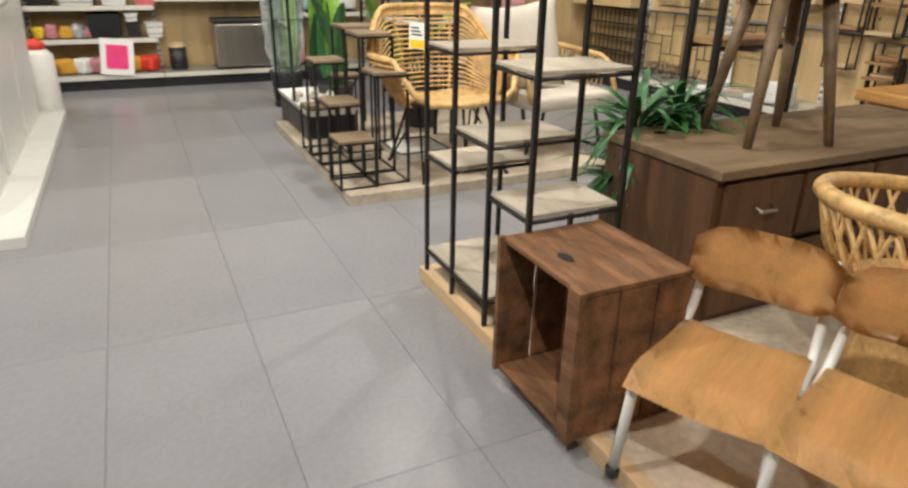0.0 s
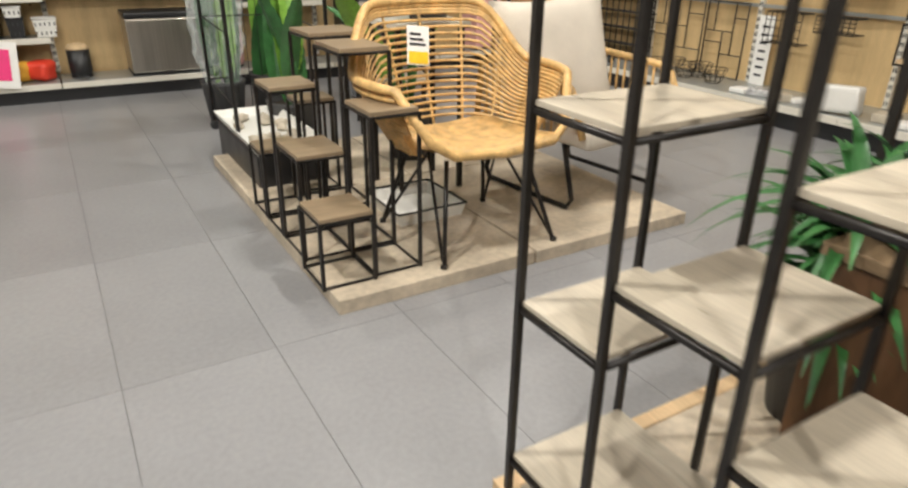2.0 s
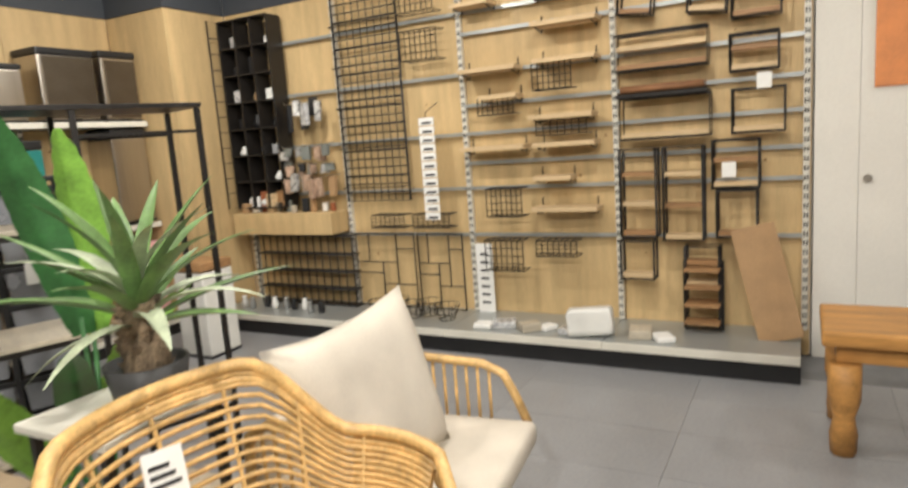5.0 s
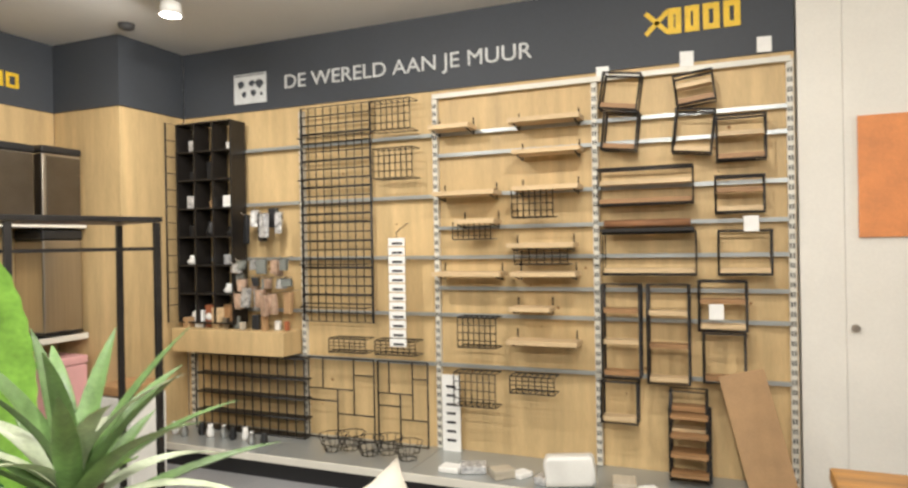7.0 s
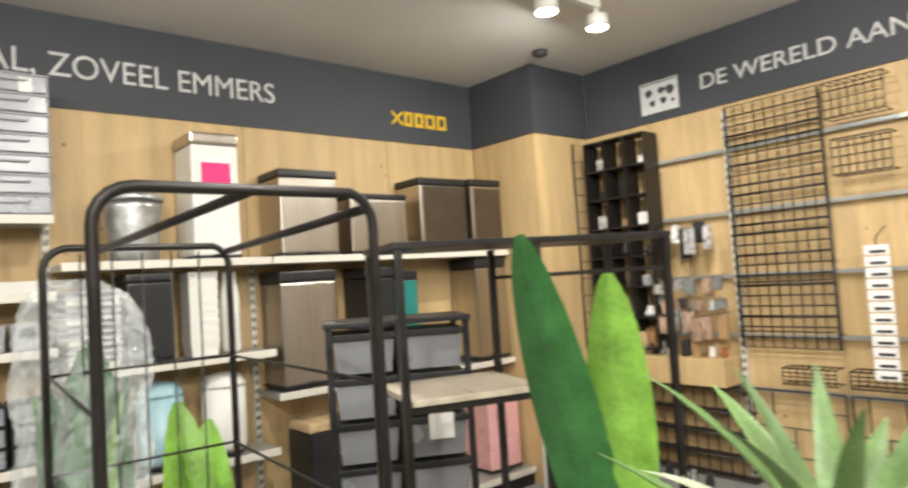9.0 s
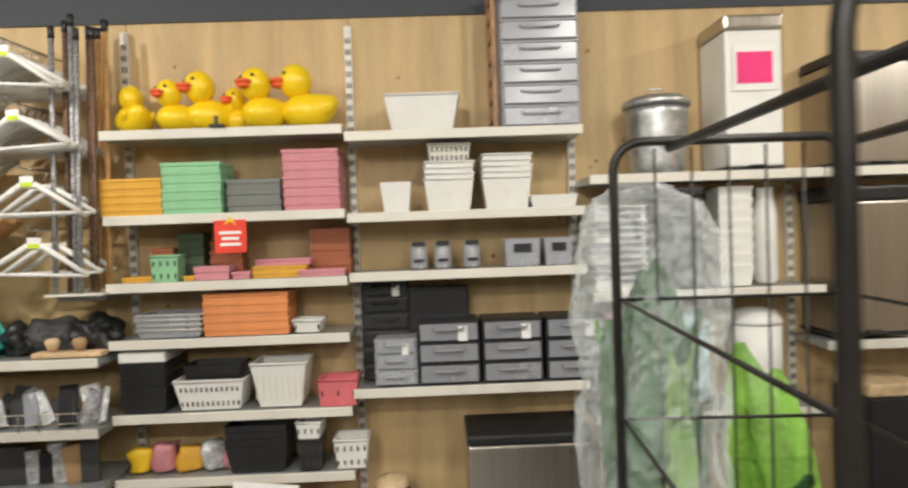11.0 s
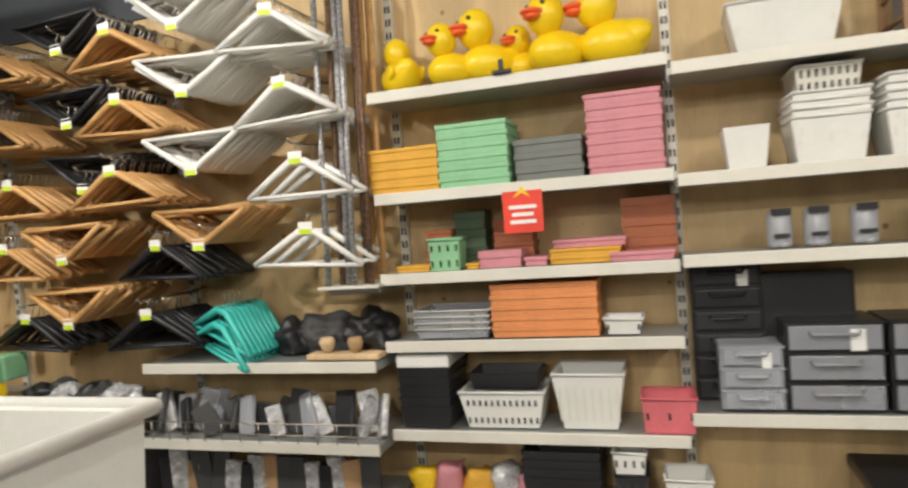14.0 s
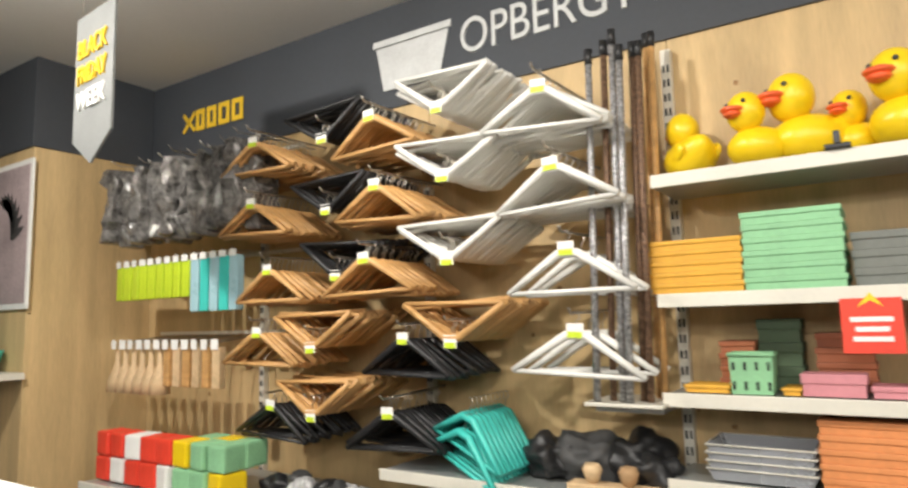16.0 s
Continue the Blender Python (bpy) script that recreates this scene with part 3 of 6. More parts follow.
def fern_plant(at, h, spread, count, seed, label, material=LEAFD):
    p = thing("potted_plant", label, "plant", at)
    pot = part("pot", lathe(bmesh.new(), [(0.085, 0), (0.11, 0.2), (0.115, 0.22), (0.10, 0.22), (0.095, 0.19)], 20), POT, p)
    part("soil", lathe(bmesh.new(), [(0.094, 0.17), (0.094, 0.195)], 16), SOIL, pot)
    r = random.Random(seed)
    ms = [mesh("frond", leaf(0.30 + 0.1 * i, 0.05, 0.8 + 0.3 * i, 7, 0.2, 0.06), material) for i in range(3)]
    for i in range(count):
        a, e = r.uniform(0, math.tau), r.uniform(0.35, 1.35)
        z = 0.2 + r.uniform(0, h * 0.55)
        s = r.uniform(0.6, 1.1) * spread
        share("leaf", ms[i % 3], p, Matrix.Translation((0.02 * math.cos(a), 0.02 * math.sin(a), z)) @ Matrix.Rotation(a, 4, "Z") @ Matrix.Rotation(-e, 4, "Y") @ Matrix.Scale(s, 4))
    part("stem", tube(bmesh.new(), [(0, 0, 0.19), (0.01, 0, 0.2 + h * 0.6)], [0.012, 0.005]), BARK, p)
    return p


for i, (x, y, h) in enumerate(((3.0, 4.46, 0.60), (3.2, 4.47, 0.62))):
    fern_plant((x, y, 0.046), h, 0.62, 190, 20 + i, "bushy green artificial fern in a dark pot")


# ---- rear platform ----
def stand(x0, x1, y0, y1, z, base=0.05):
    """A square side table on thin bars, with a ring of bars at its foot."""
    t = thing("side_table", "small square side table with taupe wooden top and black bar legs", "side table", ((x0 + x1) / 2, (y0 + y1) / 2, base), 0, "small side tables on the platform")
    a, b, h = (x1 - x0) / 2, (y1 - y0) / 2, z - base
    part("tabletop", box(-a, a, -b, b, h - 0.014, h, 0.002), TAUPE, t, "taupe wooden top")
    part("top_frame", tube(bmesh.new(), [(-a, -b, h - 0.019), (a, -b, h - 0.019), (a, b, h - 0.019), (-a, b, h - 0.019)], 0.006, 4, True), BLACK, t)
    part("foot_frame", tube(bmesh.new(), [(-a, -b, 0.007), (a, -b, 0.007), (a, b, 0.007), (-a, b, 0.007)], 0.006, 4, True), BLACK, t)
    for sx in (-1, 1):
        for sy in (-1, 1):
            part("leg", box(sx * a - 0.0055, sx * a + 0.0055, sy * b - 0.0055, sy * b + 0.0055, 0.001, h - 0.014), BLACK, t)
    return t


stand(2.215, 2.39, 5.567, 5.75, 0.29)
stand(2.40, 2.562, 5.58, 5.78, 0.592)
stand(2.237, 2.405, 5.80, 6.02, 0.42)
stand(2.237, 2.405, 6.05, 6.23, 0.595)
stand(2.40, 2.57, 5.80, 6.03, 0.745)
stand(2.44, 2.66, 6.20, 6.42, 0.745)
stand(2.237, 2.405, 6.26, 6.42, 0.32)
stand(2.46, 2.62, 6.46, 6.60, 0.45)

tray = thing("low_table", "low black table with a white tray top and pebbles", "table", (2.46, 6.98, 0.0))
part("body", box(-0.155, 0.155, -0.38, 0.38, 0.0, 0.19, 0.012), BPLAST, tray)
part("tray", taper(-0.165, 0.165, -0.40, 0.40, 0.192, 0.235, 0.02), WPLAST, tray, "white tray")
r5 = random.Random(5)
for i in range(16):
    bm = bmesh.new()
    bmesh.ops.create_icosphere(bm, subdivisions=1, radius=1.0)
    bm.transform(Matrix.Translation((r5.uniform(-0.11, 0.11), r5.uniform(-0.3, 0.3), 0.216)) @ Matrix.Diagonal((r5.uniform(0.02, 0.045), r5.uniform(0.03, 0.06), 0.02, 1)))
    part("pebble", bm, SHELFTOP, tray, "", True)
tray2 = thing("floor_tray", "white marbled tray lying on the platform", "tray", (2.79, 6.06, 0.05))
part("tray", taper(-0.15, 0.15, -0.16, 0.16, 0, 0.05, 0.015), WPLAST, tray2)
tray2b = part("frame", tube(bmesh.new(), [(-0.15, -0.16, 0.055), (0.15, -0.16, 0.055), (0.15, 0.16, 0.055), (-0.15, 0.16, 0.055)], 0.005, 4, True), BLACK, tray2)


def rattan_chair():
    c = thing("rattan_armchair", "honey rattan armchair with rod back on black steel legs", "armchair", (2.853, 5.782, 0.05), 1)

    def shell(u, v):
        """u from -1 (one arm) over 0 (back) to 1 (other arm); v from seat to rim."""
        a = radians(90) + u * radians(118)
        back = math.cos(u * math.pi / 2 * 0.92)
        q = min(1.0, max(0.0, (0.62 - abs(u)) / 0.34))
        h = 0.235 + 0.02 * back + 0.20 * q * q * (3 - 2 * q)
        rx, ry = 0.255 + 0.135 * v ** 0.8, 0.215 + 0.115 * v ** 0.9
        return Vector((rx * math.cos(a), 0.0 + ry * math.sin(a) + 0.02 * v, 0.345 + v * h))

    N = 30
    for k in range(17):
        v = 0.10 + 0.86 * k / 16
        lim = 0.985 if k > 4 else 0.93
        part("back_rod", tube(bmesh.new(), [shell(-lim + 2 * lim * i / N, v) for i in range(N + 1)], 0.0062, 6), RATTAN, c)
    for k in range(9):
        u = -0.88 + 1.76 * k / 8
        part("upright_cane", tube(bmesh.new(), [shell(u, v / 8) * 1.0 + Vector((0, 0, 0)) for v in range(9)], 0.0055, 6), RATTAN, c)
    rim = [shell(-1 + 2 * i / 44, 1.0) for i in range(45)]
    left, right = shell(-1, 1.0), shell(1, 1.0)
    front = [Vector((-0.27, -0.23, 0.43)), Vector((-0.20, -0.255, 0.385)), Vector((0, -0.265, 0.372)), Vector((0.20, -0.255, 0.385)), Vector((0.27, -0.23, 0.43))]
    order = rim if rim[0].x < 0 else rim[::-1]
    part("rim", tube(bmesh.new(), order + front[::-1], 0.016, 8, True), RATTAN, c, "thick bent rattan rim")
    part("rim_wrap", tube(bmesh.new(), [p * 0.985 + Vector((0, 0, -0.022)) for p in order], 0.010, 8), RATTAN, c)
    bm = bmesh.new()
    rows = []
    for i in range(9):
        t = i / 8
        y = -0.262 + t * 0.46
        half = 0.235 - 0.02 * abs(t - 0.4)
        rows.append([bm.verts.new((s * half, y, 0.372 - 0.03 * math.sin(t * 2.6) + 0.025 * s * s - 0.0 * t)) for s in (-1, -0.66, -0.33, 0, 0.33, 0.66, 1)])
    for A, B in zip(rows, rows[1:]):
        for k in range(6):
            bm.faces.new((A[k], A[k + 1], B[k + 1], B[k]))
    bmesh.ops.solidify(bm, geom=list(bm.faces), thickness=0.022)
    part("seat", bm, WICKER, c, "closely woven rattan seat", True)
    for i in range(35):
        t = i / 34
        y = -0.25 + t * 0.44
        part("seat_rod", tube(bmesh.new(), [(s * (0.232 - 0.02 * abs(t - 0.4)), y, 0.379 - 0.03 * math.sin(t * 2.6) + 0.025 * s * s) for s in (-1, -0.6, -0.2, 0.2, 0.6, 1)], 0.006, 5), RATTAN, c)
    # closely woven arm sides near the seat front
    for s in (-1, 1):
        bm = bmesh.new()
        rows = []
        for i in range(9):
            u = s * (0.62 + 0.38 * i / 8)
            rows.append([bm.verts.new(shell(u, v / 6 * 0.97)) for v in range(7)])
        for A, B in zip(rows, rows[1:]):
            for k in range(6):
                bm.faces.new((A[k], A[k + 1], B[k + 1], B[k]))
        bmesh.ops.solidify(bm, geom=list(bm.faces), thickness=0.01)
        part("arm_panel", bm, WICKER, c, "", True)
    for sx in (-1, 1):
        for sy, yy in ((-1, -0.255), (1, 0.215)):
            part("leg", tube(bmesh.new(), [(sx * 0.16, yy * 0.55, 0.335), (sx * 0.235, yy, 0.0)], 0.008, 8), BLACK, c)
            part("foot", lathe(bmesh.new(), [(0.012, 0), (0.013, 0.012), (0.009, 0.016)], 10, sx * 0.235, yy), BLACK, c)
        part("side_bar", tube(bmesh.new(), [(sx * 0.232, -0.24, 0.02), (sx * 0.15, 0.0, 0.325), (sx * 0.232, 0.20, 0.02)], 0.006, 6), BLACK, c)
    tagc = part("price_tag", box(-0.045, 0.045, -0.003, 0, -0.07, 0.07), CARD, c, "white price tag with a yellow field")
    tagc.matrix_basis = Matrix.Translation((-0.06, 0.235, 0.655)) @ Matrix.Rotation(radians(-16), 4, "X") @ Matrix.Rotation(radians(8), 4, "Y")
    part("price_field", box(-0.04, 0.04, -0.006, -0.0035, -0.065, -0.022), YCARD, tagc)
    for k in range(3):
        part("print_line", box(-0.035, 0.03 - 0.01 * k, -0.0055, -0.0035, 0.0 + 0.018 * k, 0.008 + 0.018 * k), INK, tagc)
    return c


rattan_chair()

lounge = thing("lounge_chair", "off-white upholstered lounge chair on a black steel sled frame", "armchair", (3.57, 6.02, 0.05), -83)
part("seat_cushion", box(-0.28, 0.36, -0.30, 0.30, 0.275, 0.355, 0.03, 3), CLOTH, lounge, "off-white linen seat cushion", True)
bk = part("backrest", box(-0.03, 0.03, -0.28, 0.28, 0.0, 0.20, 0.025, 3), CLOTH, lounge, "", True)
bk.matrix_basis = pose(-0.28, 0, 0.30, 0, -14, 0)
for y in (-0.27, 0.27):
    part("sled_leg", tube(bmesh.new(), [(-0.22, y, 0.275), (-0.27, y, 0.05), (-0.25, y, 0.012), (0.24, y, 0.012), (0.265, y, 0.05), (0.20, y, 0.275)], 0.011, 8), BLACK, lounge)
part("cross_bar", tube(bmesh.new(), [(0.0, -0.27, 0.268), (0.0, 0.27, 0.268)], 0.01, 8), BLACK, lounge)
for y in (-0.31, 0.31):
    arm = part("arm_frame", tube(bmesh.new(), [(-0.30, y, 0.30), (-0.28, y, 0.52), (-0.22, y, 0.555), (0.18, y, 0.53), (0.25, y, 0.50), (0.29, y, 0.42), (0.33, y, 0.32)], 0.015, 8), RATTAN, lounge, "rattan arm")
    for k in range(12):
        x = -0.24 + k * 0.04
        part("arm_cane", tube(bmesh.new(), [(x, y, 0.32), (x, y, 0.545 - 0.0012 * k)], 0.006, 5), RATTAN, arm)

bm = bmesh.new()
n = 14
grids = {}
for side in (1, -1):
    for i in range(n + 1):
        for j in range(n + 1):
            u, v = 2 * i / n - 1, 2 * j / n - 1
            edge = max(abs(u), abs(v))
            puff = 0.085 * (1 - u ** 4) ** 0.6 * (1 - v ** 4) ** 0.6
            pinch = 1 - 0.09 * (1 - abs(u)) * (abs(v) > 0.99) - 0.06 * (1 - u * u) * abs(v) ** 6
            pin2 = 1 - 0.06 * (1 - v * v) * abs(u) ** 6
            grids[side, i, j] = bm.verts.new((u * 0.25 * pin2, side * puff, v * 0.25 * pinch))
for side in (1, -1):
    for i in range(n):
        for j in range(n):
            q = [grids[side, i, j], grids[side, i + 1, j], grids[side, i + 1, j + 1], grids[side, i, j + 1]]
            bm.faces.new(q if side < 0 else q[::-1])
bmesh.ops.remove_doubles(bm, verts=list(bm.verts), dist=0.0008)
pil = solo("cushion", bm, CLOTH, "plump off-white linen cushion on the lounge chair", "cushion", smooth=True)
pil.matrix_world = pose(3.41, 6.0, 0.632, -12, -7, -12)


# ---- plants and racks behind the chairs ----
def big_leaf(length, width, material, curve=0.25):
    """A banana leaf with ribs: a blade from the origin upward along z."""
    bm = bmesh.new()
    rows = []
    n = 22
    for i in range(n + 1):
        t = i / n
        w = width * max(0.02, math.sin(math.pi * (0.06 + 0.94 * t) ** 0.9)) ** 0.5
        back = curve * length * t ** 2.4
        row = []
        for s in (-1, -0.6, -0.3, 0, 0.3, 0.6, 1):
            rib = 0.006 * math.sin(i * math.pi) + 0.004 * (1 if i % 2 else -1) * abs(s)
            row.append(bm.verts.new((s * w / 2, back - 0.22 * w * abs(s) + rib, length * t * (1 - 0.08 * t))))
        rows.append(row)
    for A, B in zip(rows, rows[1:]):
        for k in range(6):
            f = bm.faces.new((A[k], A[k + 1], B[k + 1], B[k]))
            f.smooth = True
    ob = mesh("leaf", bm, material)
    return ob


BL = [big_leaf(0.62, 0.128, LEAFG, 0.10), big_leaf(0.70, 0.12, LEAFD, 0.14), big_leaf(0.55, 0.12, LEAFG), big_leaf(1.15, 0.16, LEAFD, 0.04), big_leaf(1.05, 0.15, LEAFG, 0.05)]


def banana(at, leaves, label):
    p = thing("banana_plant", label, "plant", at)
    part("pot", lathe(bmesh.new(), [(0.10, 0), (0.13, 0.24), (0.135, 0.26), (0.12, 0.26), (0.115, 0.23)], 20), POT, p)
    part("soil", lathe(bmesh.new(), [(0.113, 0.21), (0.113, 0.235)], 16), SOIL, p)
    for (kind, z, a, tilt, s, ox, *lean) in leaves:
        share("leaf", BL[kind], p, Matrix.Translation((ox, 0, z)) @ Matrix.Rotation(radians(a), 4, "Z") @ Matrix.Rotation(radians(sum(lean)), 4, "Y") @ Matrix.Rotation(radians(-tilt), 4, "X") @ Matrix.Scale(s, 4))
        part("stem", tube(bmesh.new(), [(0, 0, 0.22), (ox * 0.5, 0, 0.22 + (z - 0.22) * 0.5), (ox, 0, z + 0.05)], [0.012, 0.009, 0.006]), LEAFD, p)
    return p


banana((3.12, 6.74, 0.05), [(0, 0.79, 118, -2, 1.02, 0.03, -1), (1, 0.80, 136, -4, 1.03, 0.0, 12), (2, 0.40, 150, 16, 1.0, -0.12, 24), (2, 0.5, -70, 40, 0.9, 0.05), (1, 0.45, 150, 35, 0.85, -0.05), (1, 0.40, 30, 45, 0.8, -0.08), (2, 0.62, 200, 30, 0.8, 0.05)], "artificial banana plant with bright ribbed leaves")
banana((2.70, 7.34, 0.0), [(0, 0.34, 0, 4, 1.0, 0.0), (1, 0.32, 25, 9, 1.0, 0.06), (1, 0.30, -20, 9, 0.95, -0.06), (2, 0.42, 10, -4, 0.95, 0.03), (1, 0.3, 180, 20, 0.9, 0.0), (1, 0.30, 120, 14, 0.95, 0.02)], "artificial banana plant with upright dark green leaves")
banana((2.84, 8.22, 0.0), [(0, 0.22, 0, 2, 1.5, 0.0), (0, 0.20, 30, 6, 1.45, 0.10), (2, 0.22, -20, -4, 1.5, 0.06), (1, 0.12, 15, 12, 1.3, 0.16), (1, 0.10, 190, 10, 1.2, -0.05)], "artificial banana plant with broad bright green leaves")

yucca = thing("yucca_plant", "artificial yucca with pale pointed leaves on a thick trunk", "plant", (2.98, 6.29, 0.765))
part("pot", lathe(bmesh.new(), [(0.075, 0.0), (0.095, 0.10), (0.085, 0.10), (0.08, 0.08)], 18), POT, yucca)
part("trunk", tube(bmesh.new(), [(0, 0, 0.05), (0.01, 0, 0.14), (0, 0, 0.24)], [0.055, 0.05, 0.035], 10), BARK, yucca)
ry = random.Random(12)
bm = bmesh.new()
for i in range(60):
    a, z = ry.uniform(0, math.tau), ry.uniform(0.06, 0.24)
    c = bmesh.new()
    bmesh.ops.create_cone(c, cap_ends=True, segments=4, radius1=0.016, radius2=0.0, depth=0.03)
    t = bpy.data.meshes.new("t")
    c.transform(Matrix.Translation((0.05 * math.cos(a), 0.05 * math.sin(a), z)) @ Matrix.Rotation(a, 4, "Z") @ Matrix.Rotation(radians(60), 4, "Y"))
    c.to_mesh(t)
    bm.from_mesh(t)
    c.free()
tagged(part("bark", bm, BARK, yucca), kind="stuff")
ym = [mesh("blade", leaf(0.42, 0.055, 0.55, 9, 0.22, 0, 0.8), LEAFY), mesh("blade", leaf(0.36, 0.05, 0.9, 9, 0.22, 0, 0.8), LEAFY2), mesh("blade", leaf(0.40, 0.05, 0.3, 9, 0.22, 0, 0.8), LEAFY)]
for i in range(34):
    a = i * 2.399
    e = 0.15 + 1.25 * (i / 34) ** 0.8 + ry.uniform(-0.1, 0.1)
    share("leaf", ym[i % 3], yucca, Matrix.Translation((0, 0, 0.17 + 0.08 * i / 34)) @ Matrix.Rotation(a, 4, "Z") @ Matrix.Rotation(-e, 4, "Y") @ Matrix.Scale(ry.uniform(0.68, 0.95), 4))
ytab = thing("plant_table", "white side table under the yucca", "side table", (2.95, 6.34, 0.05))
part("tabletop", box(-0.17, 0.17, -0.16, 0.16, 0.693, 0.714, 0.004), SHWHITE, ytab)
for sx in (-0.145, 0.145):
    for sy in (-0.125, 0.125):
        part("leg", box(sx - 0.01, sx + 0.01, sy - 0.01, sy + 0.01, 0, 0.692), BLACK, ytab)

# tall plant wrapped in clear film
wrap = thing("wrapped_plant", "tall green artificial plant wrapped in clear crinkled film", "plant", (2.505, 8.06, 0.0))
part("pot", lathe(bmesh.new(), [(0.10, 0), (0.13, 0.24), (0.135, 0.26), (0.12, 0.26), (0.115, 0.23)], 20), POT, wrap)
for k, (a, t, s) in enumerate(((0, 1, 1.0), (60, 2, 0.97), (120, 1, 0.95), (190, 2, 1.0), (250, 2, 0.92), (310, 1, 0.95), (30, 3, 0.85), (150, 3, 0.88), (220, 3, 0.85), (15, 4, 0.80), (75, 4, 0.84), (135, 4, 0.78), (205, 5, 0.86), (265, 4, 0.82), (330, 5, 0.80))):
    share("leaf", BL[3 + (k % 3 == 1)], wrap, Matrix.Translation((0.05 * math.cos(a), 0.05 * math.sin(a), 0.24 + 0.01 * k)) @ Matrix.Rotation(radians(a), 4, "Z") @ Matrix.Rotation(radians(-t), 4, "X") @ Matrix.Scale(s, 4))
bm = bmesh.new()
prof = [(0.10, 0.25), (0.15, 0.5), (0.165, 0.8), (0.17, 1.1), (0.165, 1.33), (0.13, 1.45), (0.06, 1.50)]
ring = []
for (r0, z0), (r1, z1) in zip(prof, prof[1:]):
    ring += [(r0 + (r1 - r0) * q / 16, z0 + (z1 - z0) * q / 16) for q in range(16)]
lathe(bm, ring, 110)
for v in bm.verts:
    c = Vector((v.co.x * 22, v.co.y * 22, v.co.z * 9))
    k = (0.5 - abs(noise.noise(c))) * 0.04 + (0.4 - abs(noise.noise(v.co * 45))) * 0.018 - 0.02 + noise.noise(v.co * 6) * 0.03
    v.co += Vector((v.co.x, v.co.y, 0)).normalized() * k
fl = part("film", bm, FILM, wrap, "clear crinkled plastic film")
for f in fl.data.polygons:
    f.use_smooth = False
fl.visible_shadow = False

# wire trolley and shelf unit of black steel
trolley = thing("wire_trolley", "black tubular steel trolley with wire sides", "trolley", (2.60, 7.46, 0.0), -4)
for y, x0, x1, zt in ((-0.44, -0.235, 0.235, 1.605), (0.44, -0.235, 0.235, 1.575)):
    pts = [(x0, y, 0.03), (x0, y, zt - 0.06)]
    for k in range(1, 6):
        q = k / 5 * math.pi / 2
        pts.append((x0 + 0.06 * (1 - math.cos(q)), y, zt - 0.06 + 0.06 * math.sin(q)))
    for k in range(1, 6):
        q = k / 5 * math.pi / 2
        pts.append((x1 - 0.06 + 0.06 * math.sin(q), y, zt - 0.06 + 0.06 * math.cos(q)))
    pts.append((x1, y, 0.03))
    part("hoop", tube(bmesh.new(), pts, 0.0098, 8), BLACK, trolley)
for x in (-0.228, 0.228):
    for z in (0.3, 0.65, 1.0, 1.25):
        part("wire", tube(bmesh.new(), [(x, -0.44, z), (x, 0.44, z)], 0.004, 5), BLACK, trolley)
for k in range(5):
    x = -0.15 + 0.075 * k
    part("wire", tube(bmesh.new(), [(x, 0.44, 0.12), (x, 0.44, 1.56)], 0.003, 4), BLACK, trolley)
for z in (0.3, 0.65, 1.0, 1.25):
    part("wire", tube(bmesh.new(), [(-0.235, 0.44, z), (0.235, 0.44, z)], 0.004, 5), BLACK, trolley)
part("top_rail", tube(bmesh.new(), [(0.228, -0.42, 1.575), (0.228, 0.44, 1.555)], 0.010, 8), BLACK, trolley)
part("top_rail", tube(bmesh.new(), [(0.0, -0.44, 1.60), (-0.12, 0.44, 1.56)], 0.010, 8), BLACK, trolley)
for sx in (-0.235, 0.235):
    for sy in (-0.44, 0.44):
        w = bmesh.new()
        lathe(w, [(0.012, -0.008), (0.028, -0.008), (0.028, 0.008), (0.012, 0.008)], 14)
        w.transform(Matrix.Translation((sx, sy, 0.028)) @ Matrix.Rotation(radians(90), 4, "X"))
        part("wheel", w, BPLAST, trolley)
part("price_card", box(-0.215, -0.125, -0.462, -0.457, 0.98, 1.13), CARD, trolley)
part("price_field", box(-0.21, -0.13, -0.465, -0.4625, 0.985, 1.035), YCARD, trolley)

lettering("lettering", "79.99", 0.034, INK, trolley, Matrix.Translation((-0.204, -0.4665, 0.998)), 0.068)

# a tall rack with a long top board and pale shelves on one side
rack3 = thing("plant_rack", "tall black steel rack with long top and pale shelves", "rack", (3.60, 7.41, 0.0), -19)
for x in (-0.435, -0.02, 0.435):
    for y in (-0.16, 0.16):
        part("post", box(x - 0.010, x + 0.010, y - 0.010, y + 0.010, 0, 1.518), BLACK, rack3)
part("top", box(-0.45, 0.45, -0.175, 0.175, 1.520, 1.538, 0.002), BLACK, rack3)
for y in (-0.16, 0.16):
    part("rail", box(-0.008, 0.423, y - 0.006, y + 0.006, 1.42, 1.432), BLACK, rack3)
    part("rail", box(-0.008, 0.423, y - 0.006, y + 0.006, 0.25, 0.265), BLACK, rack3)
for z in (0.30, 0.70, 1.10):
    sh = part("shelf", box(-0.423, -0.032, -0.175, 0.175, z, z + 0.018, 0.002), SHELFTOP, rack3, "pale wooden shelf")
    for y in (-0.16, 0.16):
        part("shelf_bar", box(-0.423, -0.032, y - 0.009, y + 0.009, z - 0.02, z - 0.001), BLACK, sh)


